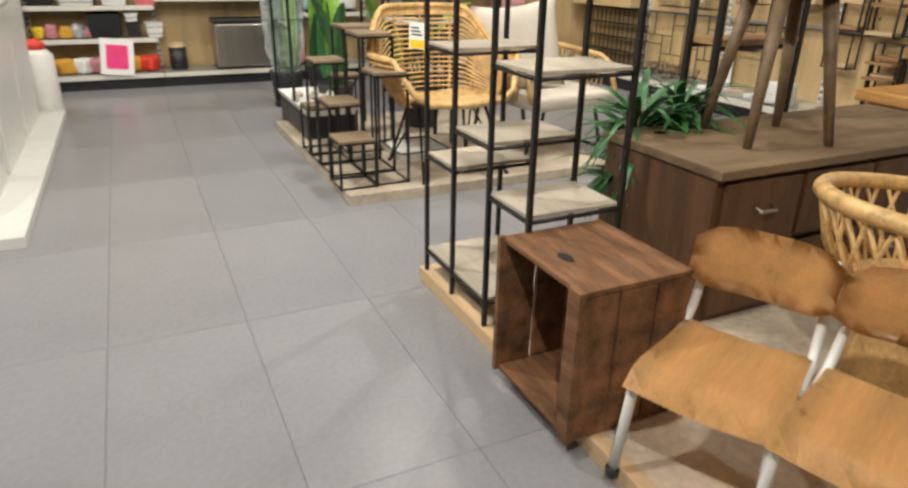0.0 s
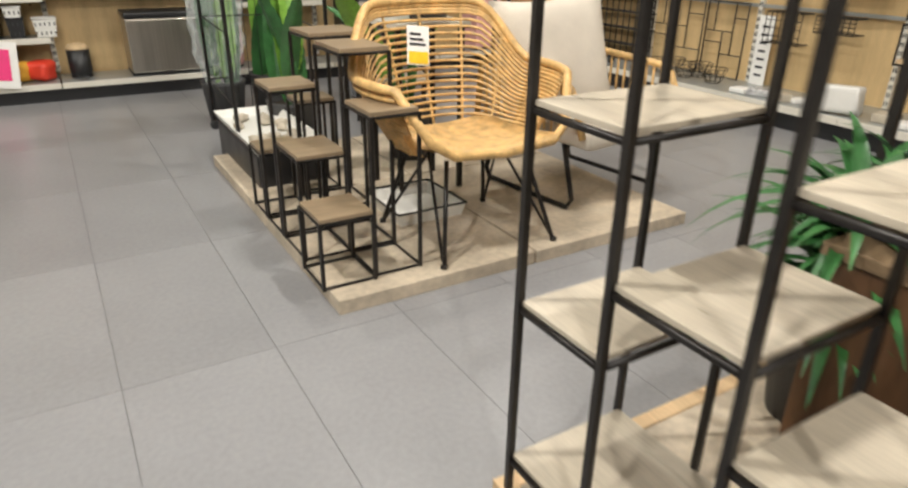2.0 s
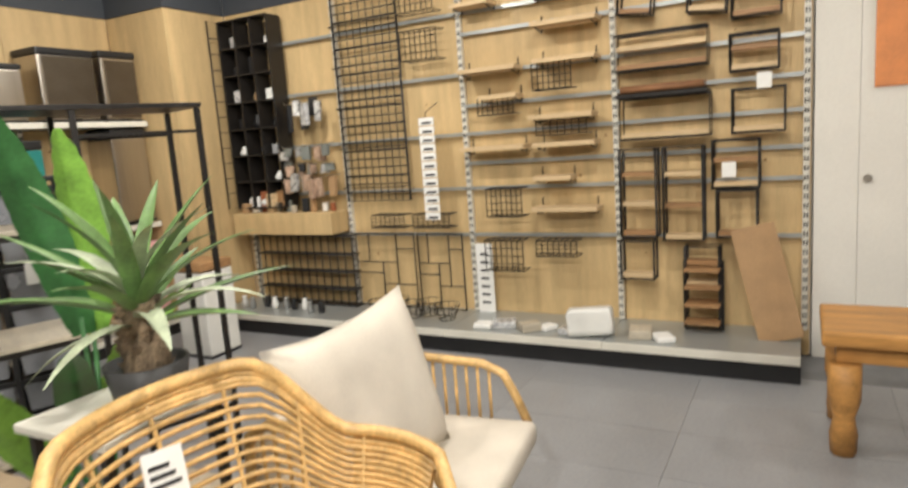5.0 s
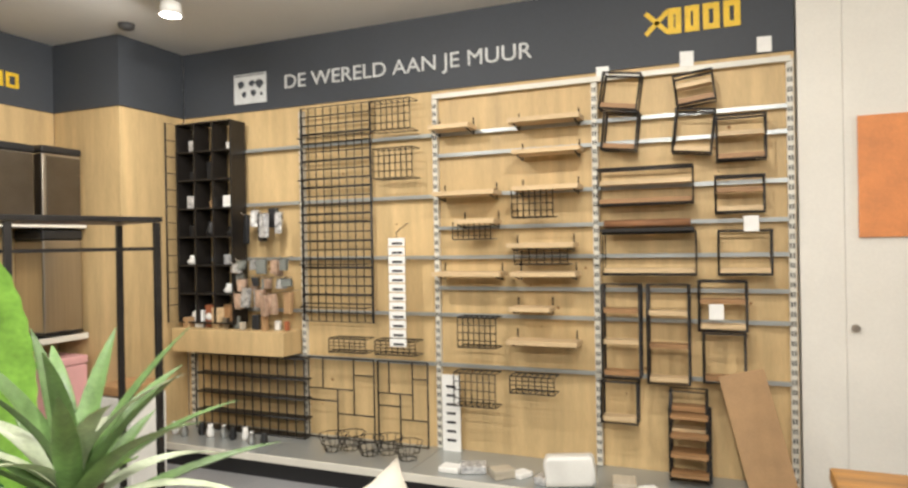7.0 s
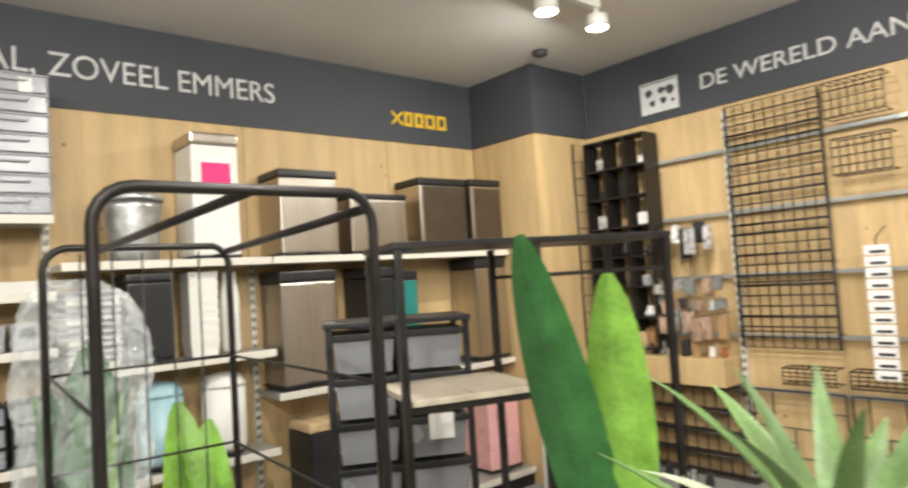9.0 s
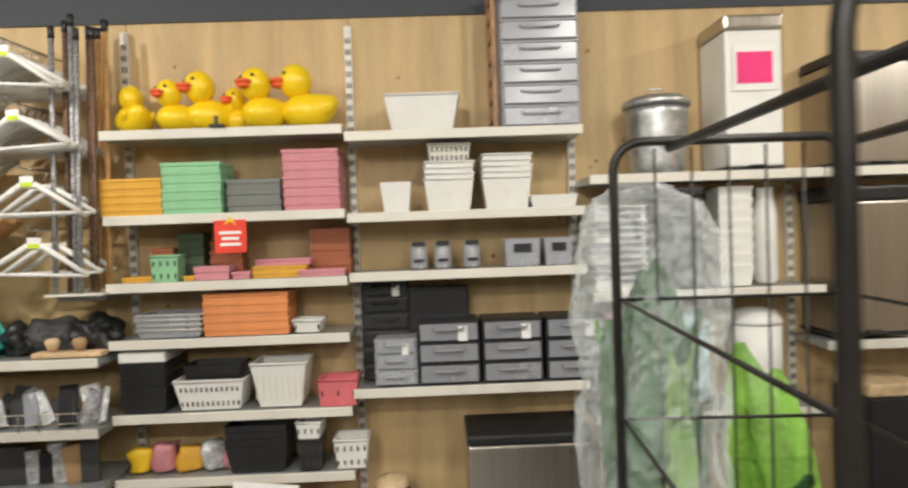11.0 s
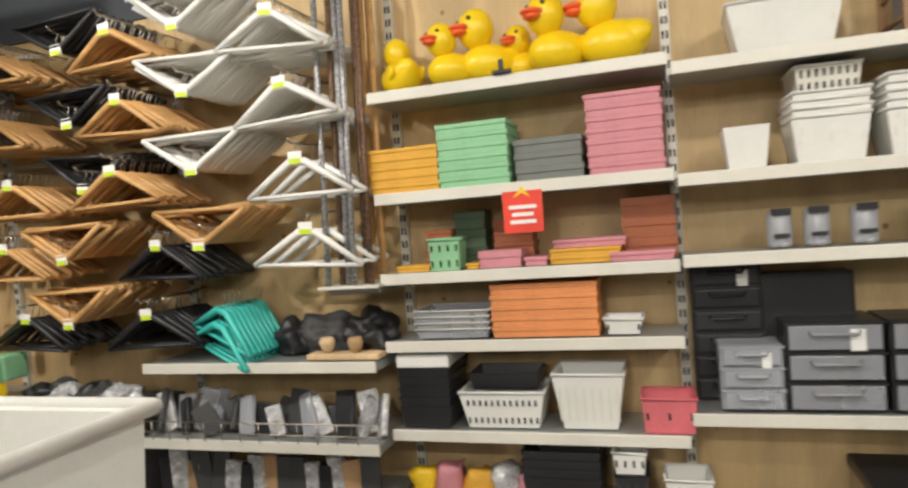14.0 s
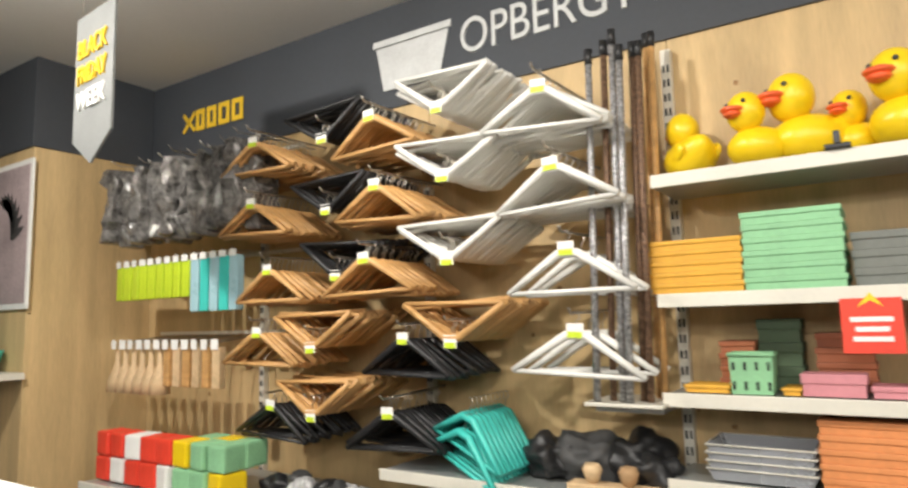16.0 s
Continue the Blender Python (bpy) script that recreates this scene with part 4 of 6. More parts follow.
# ---- hanging display on the east wall ----
east = thing("wall_display_rack", "slotted steel uprights and dark cross bars on the plywood wall", "rack")
for y in (4.935, 5.93, 6.92, 7.915, 8.90):
    upright(east, XW - 0.001, y, 0.15, 2.34, "w")
part("top_rail", box(XW - 0.045, XW - 0.031, 4.93, 6.93, 2.325, 2.355, 0.003), SHWHITE, east, "cream white top rail")
for z in (2.10, 1.97, 1.72, 1.52, 1.34, 1.15, 0.985, 0.675):
    for a, b in ((4.95, 5.915), (5.945, 6.905), (6.935, 7.90), (7.93, 8.885)):
        if b < 6.95 or z in (2.10, 1.72, 1.34, 0.985, 0.675):
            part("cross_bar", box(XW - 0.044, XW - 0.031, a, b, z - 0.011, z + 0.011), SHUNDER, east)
for a, b in ((4.95, 5.93), (5.93, 6.92), (6.92, 7.915), (7.915, 8.95)):
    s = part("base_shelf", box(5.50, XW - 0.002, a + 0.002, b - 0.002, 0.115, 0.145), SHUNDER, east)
    part("price_rail", box(5.488, 5.50, a + 0.001, b - 0.001, 0.105, 0.15, 0.003), SHWHITE, s, "cream white price rail")
    part("kick_plate", box(5.52, 5.54, a, b, 0, 0.113), KICK, east)
XB = XW - 0.046


def wall_shelf(y0, y1, z, depth=0.15):
    t = thing("wall_shelf", "light wooden wall shelf on two black brackets", "shelf", (XB, (y0 + y1) / 2, z), 0, "small shelves on the display wall")
    h = (y1 - y0) / 2
    part("board", box(-depth, 0, -h, h, -0.026, 0, 0.002), LWOOD, t)
    for s in (-1, 1):
        part("bracket", tube(bmesh.new(), [(-0.004, s * h * 0.86, 0.05), (-0.004, s * h * 0.86, -0.05), (-depth * 0.8, s * h * 0.86, -0.031)], 0.005, 4), BLACK, t)


def wire_basket(y0, y1, z0, z1, depth=0.12):
    t = thing("wire_basket", "black wire wall basket with a lattice front", "basket", (XB, (y0 + y1) / 2, z0), 0, "wire baskets on the display wall")
    h, H = (y1 - y0) / 2, z1 - z0
    for z in (0.003, H):
        part("rim", tube(bmesh.new(), [(-depth, -h, z), (-0.004, -h, z), (-0.004, h, z), (-depth, h, z)], 0.004, 4, True), BLACK, t)
    n = 7
    for k in range(n + 1):
        y = -h + 2 * h * k / n
        part("wire", tube(bmesh.new(), [(-0.004, y, H), (-depth, y, H), (-depth, y, 0.003), (-0.004, y, 0.003)], 0.0034, 4), BLACK, t)
    for k in range(1, 4):
        part("wire", tube(bmesh.new(), [(-depth, -h, H * k / 4), (-depth, h, H * k / 4)], 0.0034, 4), BLACK, t)


def frame_shelf(y0, y1, z0, z1, boards=1, depth=0.12, tilt=0):
    t = thing("frame_shelf", "black steel frame wall shelf with mango wood boards", "shelf", (XB, (y0 + y1) / 2, z0), 0, "frame shelves on the display wall")
    t.matrix_basis = t.matrix_basis @ Matrix.Rotation(radians(tilt), 4, "X")
    h, H = (y1 - y0) / 2, z1 - z0
    for x in (-0.006, -depth):
        part("frame", tube(bmesh.new(), [(x, -h, 0.005), (x, h, 0.005), (x, h, H), (x, -h, H)], 0.0085, 4, True), BLACK, t)
    for y in (-h, h):
        for z in (0.005, H):
            part("strut", tube(bmesh.new(), [(-0.006, y, z), (-depth, y, z)], 0.005, 4), BLACK, t)
    for k in range(boards):
        z = 0.014 + k * H / max(1, boards)
        part("board", box(-depth + 0.007, -0.012, -h + 0.007, h - 0.007, z, z + 0.024), LWOOD if (k + int(y0 * 50)) % 2 else DWOOD, t)


OZ, OY = 0.035, 0.015
for y0, y1, z in ((6.62, 6.88, 2.10), (5.97, 6.38, 2.10), (5.97, 6.36, 1.92), (6.47, 6.86, 1.70), (5.98, 6.36, 1.71), (6.47, 6.72, 1.53), (6.01, 6.40, 1.385), (6.44, 6.87, 1.22), (6.00, 6.38, 1.22), (6.15, 6.39, 1.02), (6.00, 6.41, 0.83)):
    wall_shelf(y0 + OY, y1 + OY, z + OZ)
for y0, y1, z0, z1 in ((7.01, 7.29, 2.10, 2.29), (7.0, 7.27, 1.80, 1.99), (6.13, 6.37, 1.53, 1.69), (6.50, 6.74, 1.41, 1.51), (6.05, 6.36, 1.26, 1.35), (6.48, 6.72, 0.77, 0.95), (6.49, 6.75, 0.42, 0.62), (6.14, 6.40, 0.52, 0.62), (7.35, 7.62, 0.70, 0.79), (7.0, 7.28, 0.70, 0.79)):
    wire_basket(y0 + OY, y1 + OY, z0 + OZ, z1 + OZ)
for y0, y1, z0, z1, b, tl in ((5.67, 5.87, 2.10, 2.30, 1, 8), (5.68, 5.86, 1.88, 2.09, 1, 6), (5.27, 5.46, 2.10, 2.26, 2, -7), (5.30, 5.49, 1.84, 2.07, 1, 6), (5.04, 5.27, 1.79, 2.02, 2, 0), (5.39, 5.88, 1.58, 1.78, 2, 0), (5.05, 5.28, 1.52, 1.71, 2, 0), (5.38, 5.86, 1.20, 1.43, 1, 0), (5.02, 5.27, 1.20, 1.43, 1, 0), (5.67, 5.87, 0.64, 1.15, 3, 0), (5.42, 5.63, 0.62, 1.15, 3, 0), (5.14, 5.37, 0.91, 1.17, 2, 0), (5.15, 5.35, 0.64, 0.90, 1, 0), (5.69, 5.88, 0.39, 0.62, 1, 0), (5.34, 5.52, 0.12, 0.59, 4, 0)):
    frame_shelf(y0 + OY, y1 + OY, z0 + OZ, z1 + OZ, b, 0.10, tl)

panel = thing("wire_wall_panel", "tall black wire wall panel with narrow racks", "wire panel", (XB - 0.01, 7.63, 0.92))
part("frame", tube(bmesh.new(), [(0, -0.265, 0), (0, 0.265, 0), (0, 0.265, 1.43), (0, -0.265, 1.43)], 0.009, 6, True), BLACK, panel)
for k in range(1, 24):
    part("wire", tube(bmesh.new(), [(0, -0.26, k * 0.0596), (0, 0.26, k * 0.0596)], 0.006 if k % 3 else 0.010, 4), BLACK, panel)
for k in range(1, 9):
    part("wire", tube(bmesh.new(), [(-0.004, -0.265 + k * 0.0589, 0), (-0.004, -0.265 + k * 0.0589, 1.43)], 0.0036, 4), BLACK, panel)
for k in range(5):
    part("rack", tube(bmesh.new(), [(0, -0.25, 0.1 + k * 0.28), (-0.07, -0.25, 0.1 + k * 0.28), (-0.07, 0.25, 0.1 + k * 0.28), (0, 0.25, 0.1 + k * 0.28)], 0.004, 4), BLACK, panel)

cube_rack = thing("wall_cube_rack", "black steel wall rack of open compartments with small goods", "rack", (XB, 8.62, 0.90))
for y in (-0.24, -0.08, 0.08, 0.24):
    part("side", box(-0.15, 0, y - 0.006, y + 0.006, 0, 1.40), BLACK, cube_rack)
for k in range(8):
    part("shelf", box(-0.15, 0, -0.24, 0.24, k * 0.2 - 0.005, k * 0.2 + 0.005), BLACK, cube_rack)
for k in range(1, 12):
    part("back_wire", tube(bmesh.new(), [(-0.004, -0.24 + 0.04 * k, 0), (-0.004, -0.24 + 0.04 * k, 1.40)], 0.0045, 4), BLACK, cube_rack)
rc = random.Random(5)
for k in range(7):
    for j in range(3):
        if rc.random() < 0.2:
            continue
        w, h = rc.uniform(0.03, 0.055), rc.uniform(0.05, 0.14)
        yy = 8.62 - 0.16 + 0.16 * j + rc.uniform(-0.02, 0.02)
        if rc.random() < 0.5:
            solo("glass_ornament", lathe(bmesh.new(), [(w * 0.6, 0), (w * 0.9, h * 0.3), (w * 0.4, h * 0.8), (w * 0.5, h)], 14), [CLEAR, STEEL, BPLAST, CARD][rc.randrange(4)], "small vase in the open steel rack", "ornament", (XB - 0.07, yy, 0.90 + k * 0.2 + 0.006), 0, "ornaments in the wall rack", smooth=True)
        else:
            solo("ornament_box", box(-w / 2, w / 2, -w * 0.8, w * 0.8, 0, h, 0.006), [BPLAST, CARTON, BAG, CARD, DWOOD][rc.randrange(5)], "small boxed ornament in the open steel rack", "ornament", (XB - 0.07, yy, 0.90 + k * 0.2 + 0.006), rc.uniform(-20, 20), "ornaments in the wall rack")
side_grid = thing("wire_side_panel", "narrow black wire panel beside the compartments", "wire panel", (XB - 0.06, 8.93, 0.9))
part("frame", tube(bmesh.new(), [(0.04, 0, 0), (-0.12, 0, 0), (-0.12, 0, 1.42), (0.04, 0, 1.42)], 0.006, 4, True), BLACK, side_grid)
for k in range(1, 12):
    part("wire", tube(bmesh.new(), [(0.04, 0, k * 0.118), (-0.12, 0, k * 0.118)], 0.004, 4), BLACK, side_grid)
ledge = solo("display_ledge", box(XB - 0.20, XB, 7.93, 8.88, 0.70, 0.86, 0.004), PLY, "plywood display ledge under the hanging goods", "ledge")
rg = random.Random(31)
GOODS = [BOXB, CARD, CARTON, BPLAST, SHELFTOP, BOXK, STEEL, LWOOD]
for i in range(11):
    y, w, h = 7.97 + 0.083 * i, rg.uniform(0.03, 0.07), rg.uniform(0.05, 0.16)
    solo("ornament_box", box(-w / 2, w / 2, -w / 2, w / 2, 0, h, 0.006), GOODS[i % 8], "small boxed ornament on the plywood ledge", "ornament", (XB - rg.uniform(0.07, 0.15), y, 0.862), rg.uniform(-20, 20), "ornaments on the ledge")
SILVER = mat("silver_foil_packet", (0.50, 0.49, 0.47), 0.28, 0.35, 0.4, 30, 90, 0.5)
TAN = mat("pale_brown_packet", (0.40, 0.27, 0.19), 0.5, 0, 0.35, 25, 90, 0.2)
for y0, z0, n, hmin, hmax, kinds in ((8.02, 1.66, 6, 0.10, 0.20, (SILVER, SILVER, BPLAST, BAG)), (7.95, 1.32, 8, 0.05, 0.10, (TAN, SILVER, BAG, BOXK)), (7.96, 1.22, 8, 0.05, 0.09, (BPLAST, TAN, BOXK, SILVER)), (7.98, 1.12, 7, 0.10, 0.18, (TAN, CARTON, SILVER, TAN))):
    for i in range(n):
        y, z = y0 + 0.058 * i + rg.uniform(-0.012, 0.012), z0 + rg.uniform(-0.025, 0.025)
        w, h = rg.uniform(0.045, 0.075), rg.uniform(hmin, hmax)
        t = thing("hanging_pack", "small packet hanging from a wall hook", "packet", (XB - rg.uniform(0.05, 0.16), y, z), rg.uniform(-25, 25), "packets on hooks")
        part("hook", tube(bmesh.new(), [(0.10, 0, 0.01), (-0.03, 0, 0.005), (-0.04, 0, 0.02)], 0.003, 4), STEEL, t)
        bm = box(-0.016, 0.016, -w / 2, w / 2, -h, 0.002, 0.007)
        for v in bm.verts:
            v.co += Vector((noise.noise(v.co * 30 + Vector((i, z0, 0))), noise.noise(v.co * 22 + Vector((0, i, z0))), 0)) * 0.012
        part("packet", bm, kinds[rg.randrange(4)], t)
grid2 = thing("wire_cube_frame", "black wire storage cubes standing on the base shelf", "wire rack", (5.80, 8.30, 0.146))
for k in range(14):
    y = -0.46 + k * 0.0708
    part("wire", tube(bmesh.new(), [(0.05, y, 0), (0.05, y, 0.53)], 0.005, 4), BLACK, grid2)
for z in (0.006, 0.13, 0.26, 0.39, 0.53):
    part("wire", tube(bmesh.new(), [(0.05, -0.46, z), (0.05, 0.46, z)], 0.007, 4), BLACK, grid2)
    part("shelf", box(0.052, 0.14, -0.46, 0.46, z - 0.004, z + 0.004), BLACK, grid2)
for i in range(9):
    bm = lathe(bmesh.new(), [(0.02, 0), (0.028, 0.03), (0.016, 0.07), (0.02, 0.085)], 12)
    solo("small_vase", bm, [BPLAST, GALV, CARD][i % 3], "small dark vase on the grey base shelf", "vase", (5.68 + rg.uniform(-0.08, 0.05), 8.02 + 0.095 * i, 0.146), 0, "vases on the base shelf")
for y0, y1 in ((7.36, 7.86), (6.98, 7.33)):
    fr = thing("wire_frame_rack", "black wire frame rack leaning on the wall", "wire rack", (5.93, (y0 + y1) / 2, 0.146))
    h = (y1 - y0) / 2
    part("frame", tube(bmesh.new(), [(0, -h, 0.006), (0, h, 0.006), (0, h, 0.535), (0, -h, 0.535)], 0.007, 4, True), BLACK, fr)
    for z, a, b in ((0.17, -1, 0.1), (0.33, -0.4, 1), (0.43, -1, -0.4), (0.25, 0.1, 1)):
        part("wire", tube(bmesh.new(), [(0, h * a, z), (0, h * b, z)], 0.005, 4), BLACK, fr)
    for k, a, b in ((-0.4, 0.17, 0.53), (0.1, 0.006, 0.33), (0.55, 0.33, 0.53)):
        part("wire", tube(bmesh.new(), [(0, h * k, a), (0, h * k, b)], 0.005, 4), BLACK, fr)
for i in range(5):
    wb = thing("wire_basket", "loose black wire basket lying on the base shelf", "basket", (5.72, 7.02 + 0.13 * i, 0.146 + 0.02 * (i % 2)), rg.uniform(-30, 30))
    for z, r in ((0.003, 0.05), (0.05, 0.075), (0.10, 0.09)):
        part("ring", tube(bmesh.new(), [(r * math.cos(k * math.tau / 12), r * math.sin(k * math.tau / 12), z) for k in range(12)], 0.003, 4, True), BLACK, wb)
    for k in range(10):
        a = k * math.tau / 10
        part("wire", tube(bmesh.new(), [(0.05 * math.cos(a), 0.05 * math.sin(a), 0.003), (0.09 * math.cos(a), 0.09 * math.sin(a), 0.10)], 0.0022, 4), BLACK, wb)
lab = thing("label_strip", "white printed sign strip standing against the wall", "sign", (5.945, 6.83, 0.146))
part("card", box(0, 0.006, -0.06, 0.06, 0, 0.47), CARD, lab)
for k in range(7):
    part("print_line", box(-0.002, -0.0005, -0.03, 0.03, 0.06 + 0.055 * k, 0.075 + 0.055 * k), INK, lab)
strip = thing("tag_strip", "hanging strip of small white price tags", "tags", (XB - 0.16, 7.11, 0.80))
for k in range(12):
    tg = part("tag", box(-0.004, 0.004, -0.055, 0.055, 0.056 * k, 0.056 * k + 0.048), CARD, strip)
    part("print_line", box(-0.006, -0.0045, -0.04, 0.03, 0.056 * k + 0.008, 0.056 * k + 0.022), INK, tg)
    part("hanger_cord", tube(bmesh.new(), [(0, 0, 0.056 * k + 0.046), (0, 0, 0.056 * k + 0.057)], 0.002, 4), SLOT, tg)
part("cord", tube(bmesh.new(), [(0.16, 0, 0.76), (0.0, 0, 0.70), (0, 0, 0.66)], 0.003, 4), BLACK, strip)
for i, (y, s) in enumerate(((6.70, 0.05), (6.58, 0.06), (6.40, 0.05), (6.30, 0.04), (6.15, 0.05), (5.75, 0.06), (5.62, 0.05))):
    bm = box(-s, s, -s * 1.2, s * 1.2, 0, 0.03 + 0.01 * (i % 3), 0.008)
    solo("small_pack", bm, [CARD, BAG, SHELFTOP][i % 3], "small white packet on the base shelf", "packet", (5.62 + 0.04 * (i % 2), y, 0.146), 20 * i, "packets on the base shelf")
bm = box(-0.06, 0.06, -0.13, 0.13, 0, 0.16, 0.035, 3)
for v in bm.verts:
    v.co += Vector((noise.noise(v.co * 17), noise.noise(v.co * 19 + Vector((3, 0, 0))), noise.noise(v.co * 15))) * 0.025
for v in bm.verts:
    v.co.z = max(0.0, v.co.z)
solo("plastic_bag", bm, WPLAST, "crumpled white plastic bag on the base shelf", "bag", (5.60, 6.02, 0.146), 10, smooth=True)
ldr = thing("ladder_shelf", "small dark wooden ladder shelf on the base shelf", "shelf", (5.88, 5.44, 0.146))
for y in (-0.10, 0.10):
    part("rail", box(-0.012, 0.012, y - 0.008, y + 0.008, 0, 0.40), BLACK, ldr)
for k in range(4):
    part("step", box(-0.10, 0.012, -0.092, 0.092, 0.05 + 0.10 * k, 0.065 + 0.10 * k), DWOOD, ldr)
plank = solo("leaning_board", box(-0.012, 0.012, -0.11, 0.11, 0, 0.62, 0.003), CARTON, "brown board leaning against the wall end", "board")
plank.matrix_world = pose(5.76, 5.04, 0.148, -14, 8, 0)
hvy = thing("wall_book_shelf", "dark wooden wall shelf with rolled goods", "shelf", (XB, 5.64, 1.47))
part("board", box(-0.15, 0, -0.24, 0.24, 0, 0.02), BLACK, hvy)
for k in range(3):
    w = bmesh.new()
    tube(w, [(-0.03 - 0.045 * k, -0.22, 0.045), (-0.03 - 0.045 * k, 0.22, 0.045)], 0.022, 10)
    part("roll", w, [BOXB, BPLAST, BROWN][k], hvy)
for y, z in ((5.13, 1.50), (5.30, 1.05), (5.88, 2.37), (5.43, 2.40), (5.05, 2.43)):
    solo("price_tag", box(-0.004, 0.004, -0.035, 0.035, -0.04, 0.04), CARD, "small white price tag on the display wall", "tag", (XB - 0.12 if z < 2 else XW - 0.02, y, z), 8, "price tags on the display wall")

bench = thing("rustic_bench", "chunky reclaimed wooden bench", "bench", (5.0, 4.86, 0.0))
part("top", box(-0.22, 0.22, -1.25, 0.02, 0.44, 0.50, 0.012), BENCHW, bench)
part("apron", box(-0.18, 0.18, -1.2, -0.03, 0.37, 0.438, 0.006), BENCHW, bench)
for x in (-0.17, 0.17):
    for y in (-0.06, -1.15):
        part("leg", lathe(bmesh.new(), [(0.045, 0), (0.05, 0.08), (0.038, 0.15), (0.058, 0.22), (0.058, 0.368)], 8, x, y), BENCHW, bench)
poster = thing("wall_poster", "orange and white poster on the white wall", "poster", (5.974, 4.62, 1.72))
part("sheet", box(-0.006, 0, -0.35, 0.02, -0.3, 0.3), BOXO, poster)
part("knob_plate", lathe(bmesh.new(), [(0.02, 0), (0.02, 0.01)], 12), STEEL, thing("door_knob", "small steel knob on the white wall panel", "knob", (5.972, 4.66, 0.97))).matrix_basis = pose(0, 0, 0, 0, -90, 0)

# ---- ceiling fittings ----
trk = thing("track_light", "white ceiling track with a round spot lamp", "track light", (4.55, 8.05, ZC))
part("track", box(-0.6, 0.44, -0.018, 0.018, -0.045, 0.0), WPLAST, trk)
for x in (0.02, 0.42):
    part("stem", box(x - 0.01, x + 0.01, -0.01, 0.01, -0.08, -0.0), WPLAST, trk)
    hd = part("lamp_head", lathe(bmesh.new(), [(0.03, -0.08), (0.055, -0.085), (0.06, -0.15), (0.055, -0.15)], 20, x, 0), WPLAST, trk)
    part("lamp_face", lathe(bmesh.new(), [(0.052, -0.1525), (0.05, -0.1505)], 20, x, 0), LAMPGLOW, hd, "bright round lamp face")
for x, y in ((5.30, 8.75), (3.6, 8.4)):
    sd = thing("ceiling_sensor", "small round sensor on the ceiling", "sensor", (x, y, ZC))
    part("body", lathe(bmesh.new(), [(0.02, -0.04), (0.045, -0.03), (0.05, 0.0)], 16), POT, sd)


# ---- waste bins and organisers on the back wall ----
def step_bin(x0, x1, z0, z1, yf, body, lid, label, square=True, depth=0.27):
    t = thing("pedal_bin", label, "bin", ((x0 + x1) / 2, yf + depth / 2, z0), 0, "waste bins on the shelves")
    w, h = (x1 - x0) / 2, z1 - z0
    if square:
        part("body", box(-w, w, -depth / 2, depth / 2, 0.015, h * 0.90, 0.012), body, t)
        part("lid", box(-w - 0.004, w + 0.004, -depth / 2 - 0.004, depth / 2 + 0.004, h * 0.905, h, 0.012), lid, t)
        part("base_ring", box(-w - 0.002, w + 0.002, -depth / 2 - 0.002, depth / 2 + 0.002, 0, 0.014), BPLAST, t)
    else:
        part("body", lathe(bmesh.new(), [(w * 0.94, 0.012), (w, 0.04), (w, h * 0.82)], 28), body, t)
        part("lid", lathe(bmesh.new(), [(w * 1.03, h * 0.825), (w * 1.03, h * 0.86), (w * 0.8, h * 0.96), (w * 0.3, h)], 28), lid, t)
        part("base_ring", lathe(bmesh.new(), [(w * 0.96, 0), (w * 0.96, 0.012)], 24), BPLAST, t)
    part("pedal", box(-0.035, 0.035, -depth / 2 - 0.03, -depth / 2 + 0.0, 0.012, 0.02, 0.003), BPLAST, t)
    return t


ZT = 1.612
galv = thing("galvanised_bin", "ribbed galvanised steel bin with lid on the top shelf", "bin", (3.0, 9.44, ZT))
part("body", lathe(bmesh.new(), [(0.11, 0)] + [(0.115 + 0.02 * k / 10 + (0.003 if k % 2 else 0), 0.02 + 0.03 * k) for k in range(10)], 28), GALV, galv)
part("lid", lathe(bmesh.new(), [(0.145, 0.292), (0.147, 0.315), (0.12, 0.335), (0.03, 0.352)], 28), GALV, galv)
part("lid_handle", tube(bmesh.new(), [(-0.04, 0, 0.343), (-0.03, 0, 0.375), (0.03, 0, 0.375), (0.04, 0, 0.343)], 0.006, 6), GALV, galv)
tall = step_bin(3.25, 3.49, ZT, 2.26, 9.30, WPLAST, STEEL, "tall white bin with a pink price card on the top shelf")
part("price_card", box(-0.09, 0.09, -0.142, -0.139, 0.33, 0.52), CARD, tall)
part("price_field", box(-0.075, 0.075, -0.145, -0.1425, 0.36, 0.49), MAGENTA, tall, "pink price field")
step_bin(3.72, 4.08, ZT, 2.10, 9.31, STEEL, BPLAST, "large brushed steel bin with black lid rim")
step_bin(4.17, 4.58, ZT, 1.98, 9.32, STEEL, BPLAST, "wide brushed steel bin with black lid rim")
for x0, x1, z1 in ((4.69, 5.08, 2.10), (5.13, 5.41, 2.11)):
    b = step_bin(x0, x1, ZT, z1, 9.32, STEEL, BPLAST, "twin-compartment brushed steel bin with dark front")
    part("front_panel", box(-(x1 - x0) / 2 + 0.03, (x1 - x0) / 2 - 0.01, -0.140, -0.1365, 0.03, 0.43), mat("bronze_panel", (0.14, 0.115, 0.085), 0.4, 0.8, 0.1), b, "dark bronze front panel")
ZM = 1.122
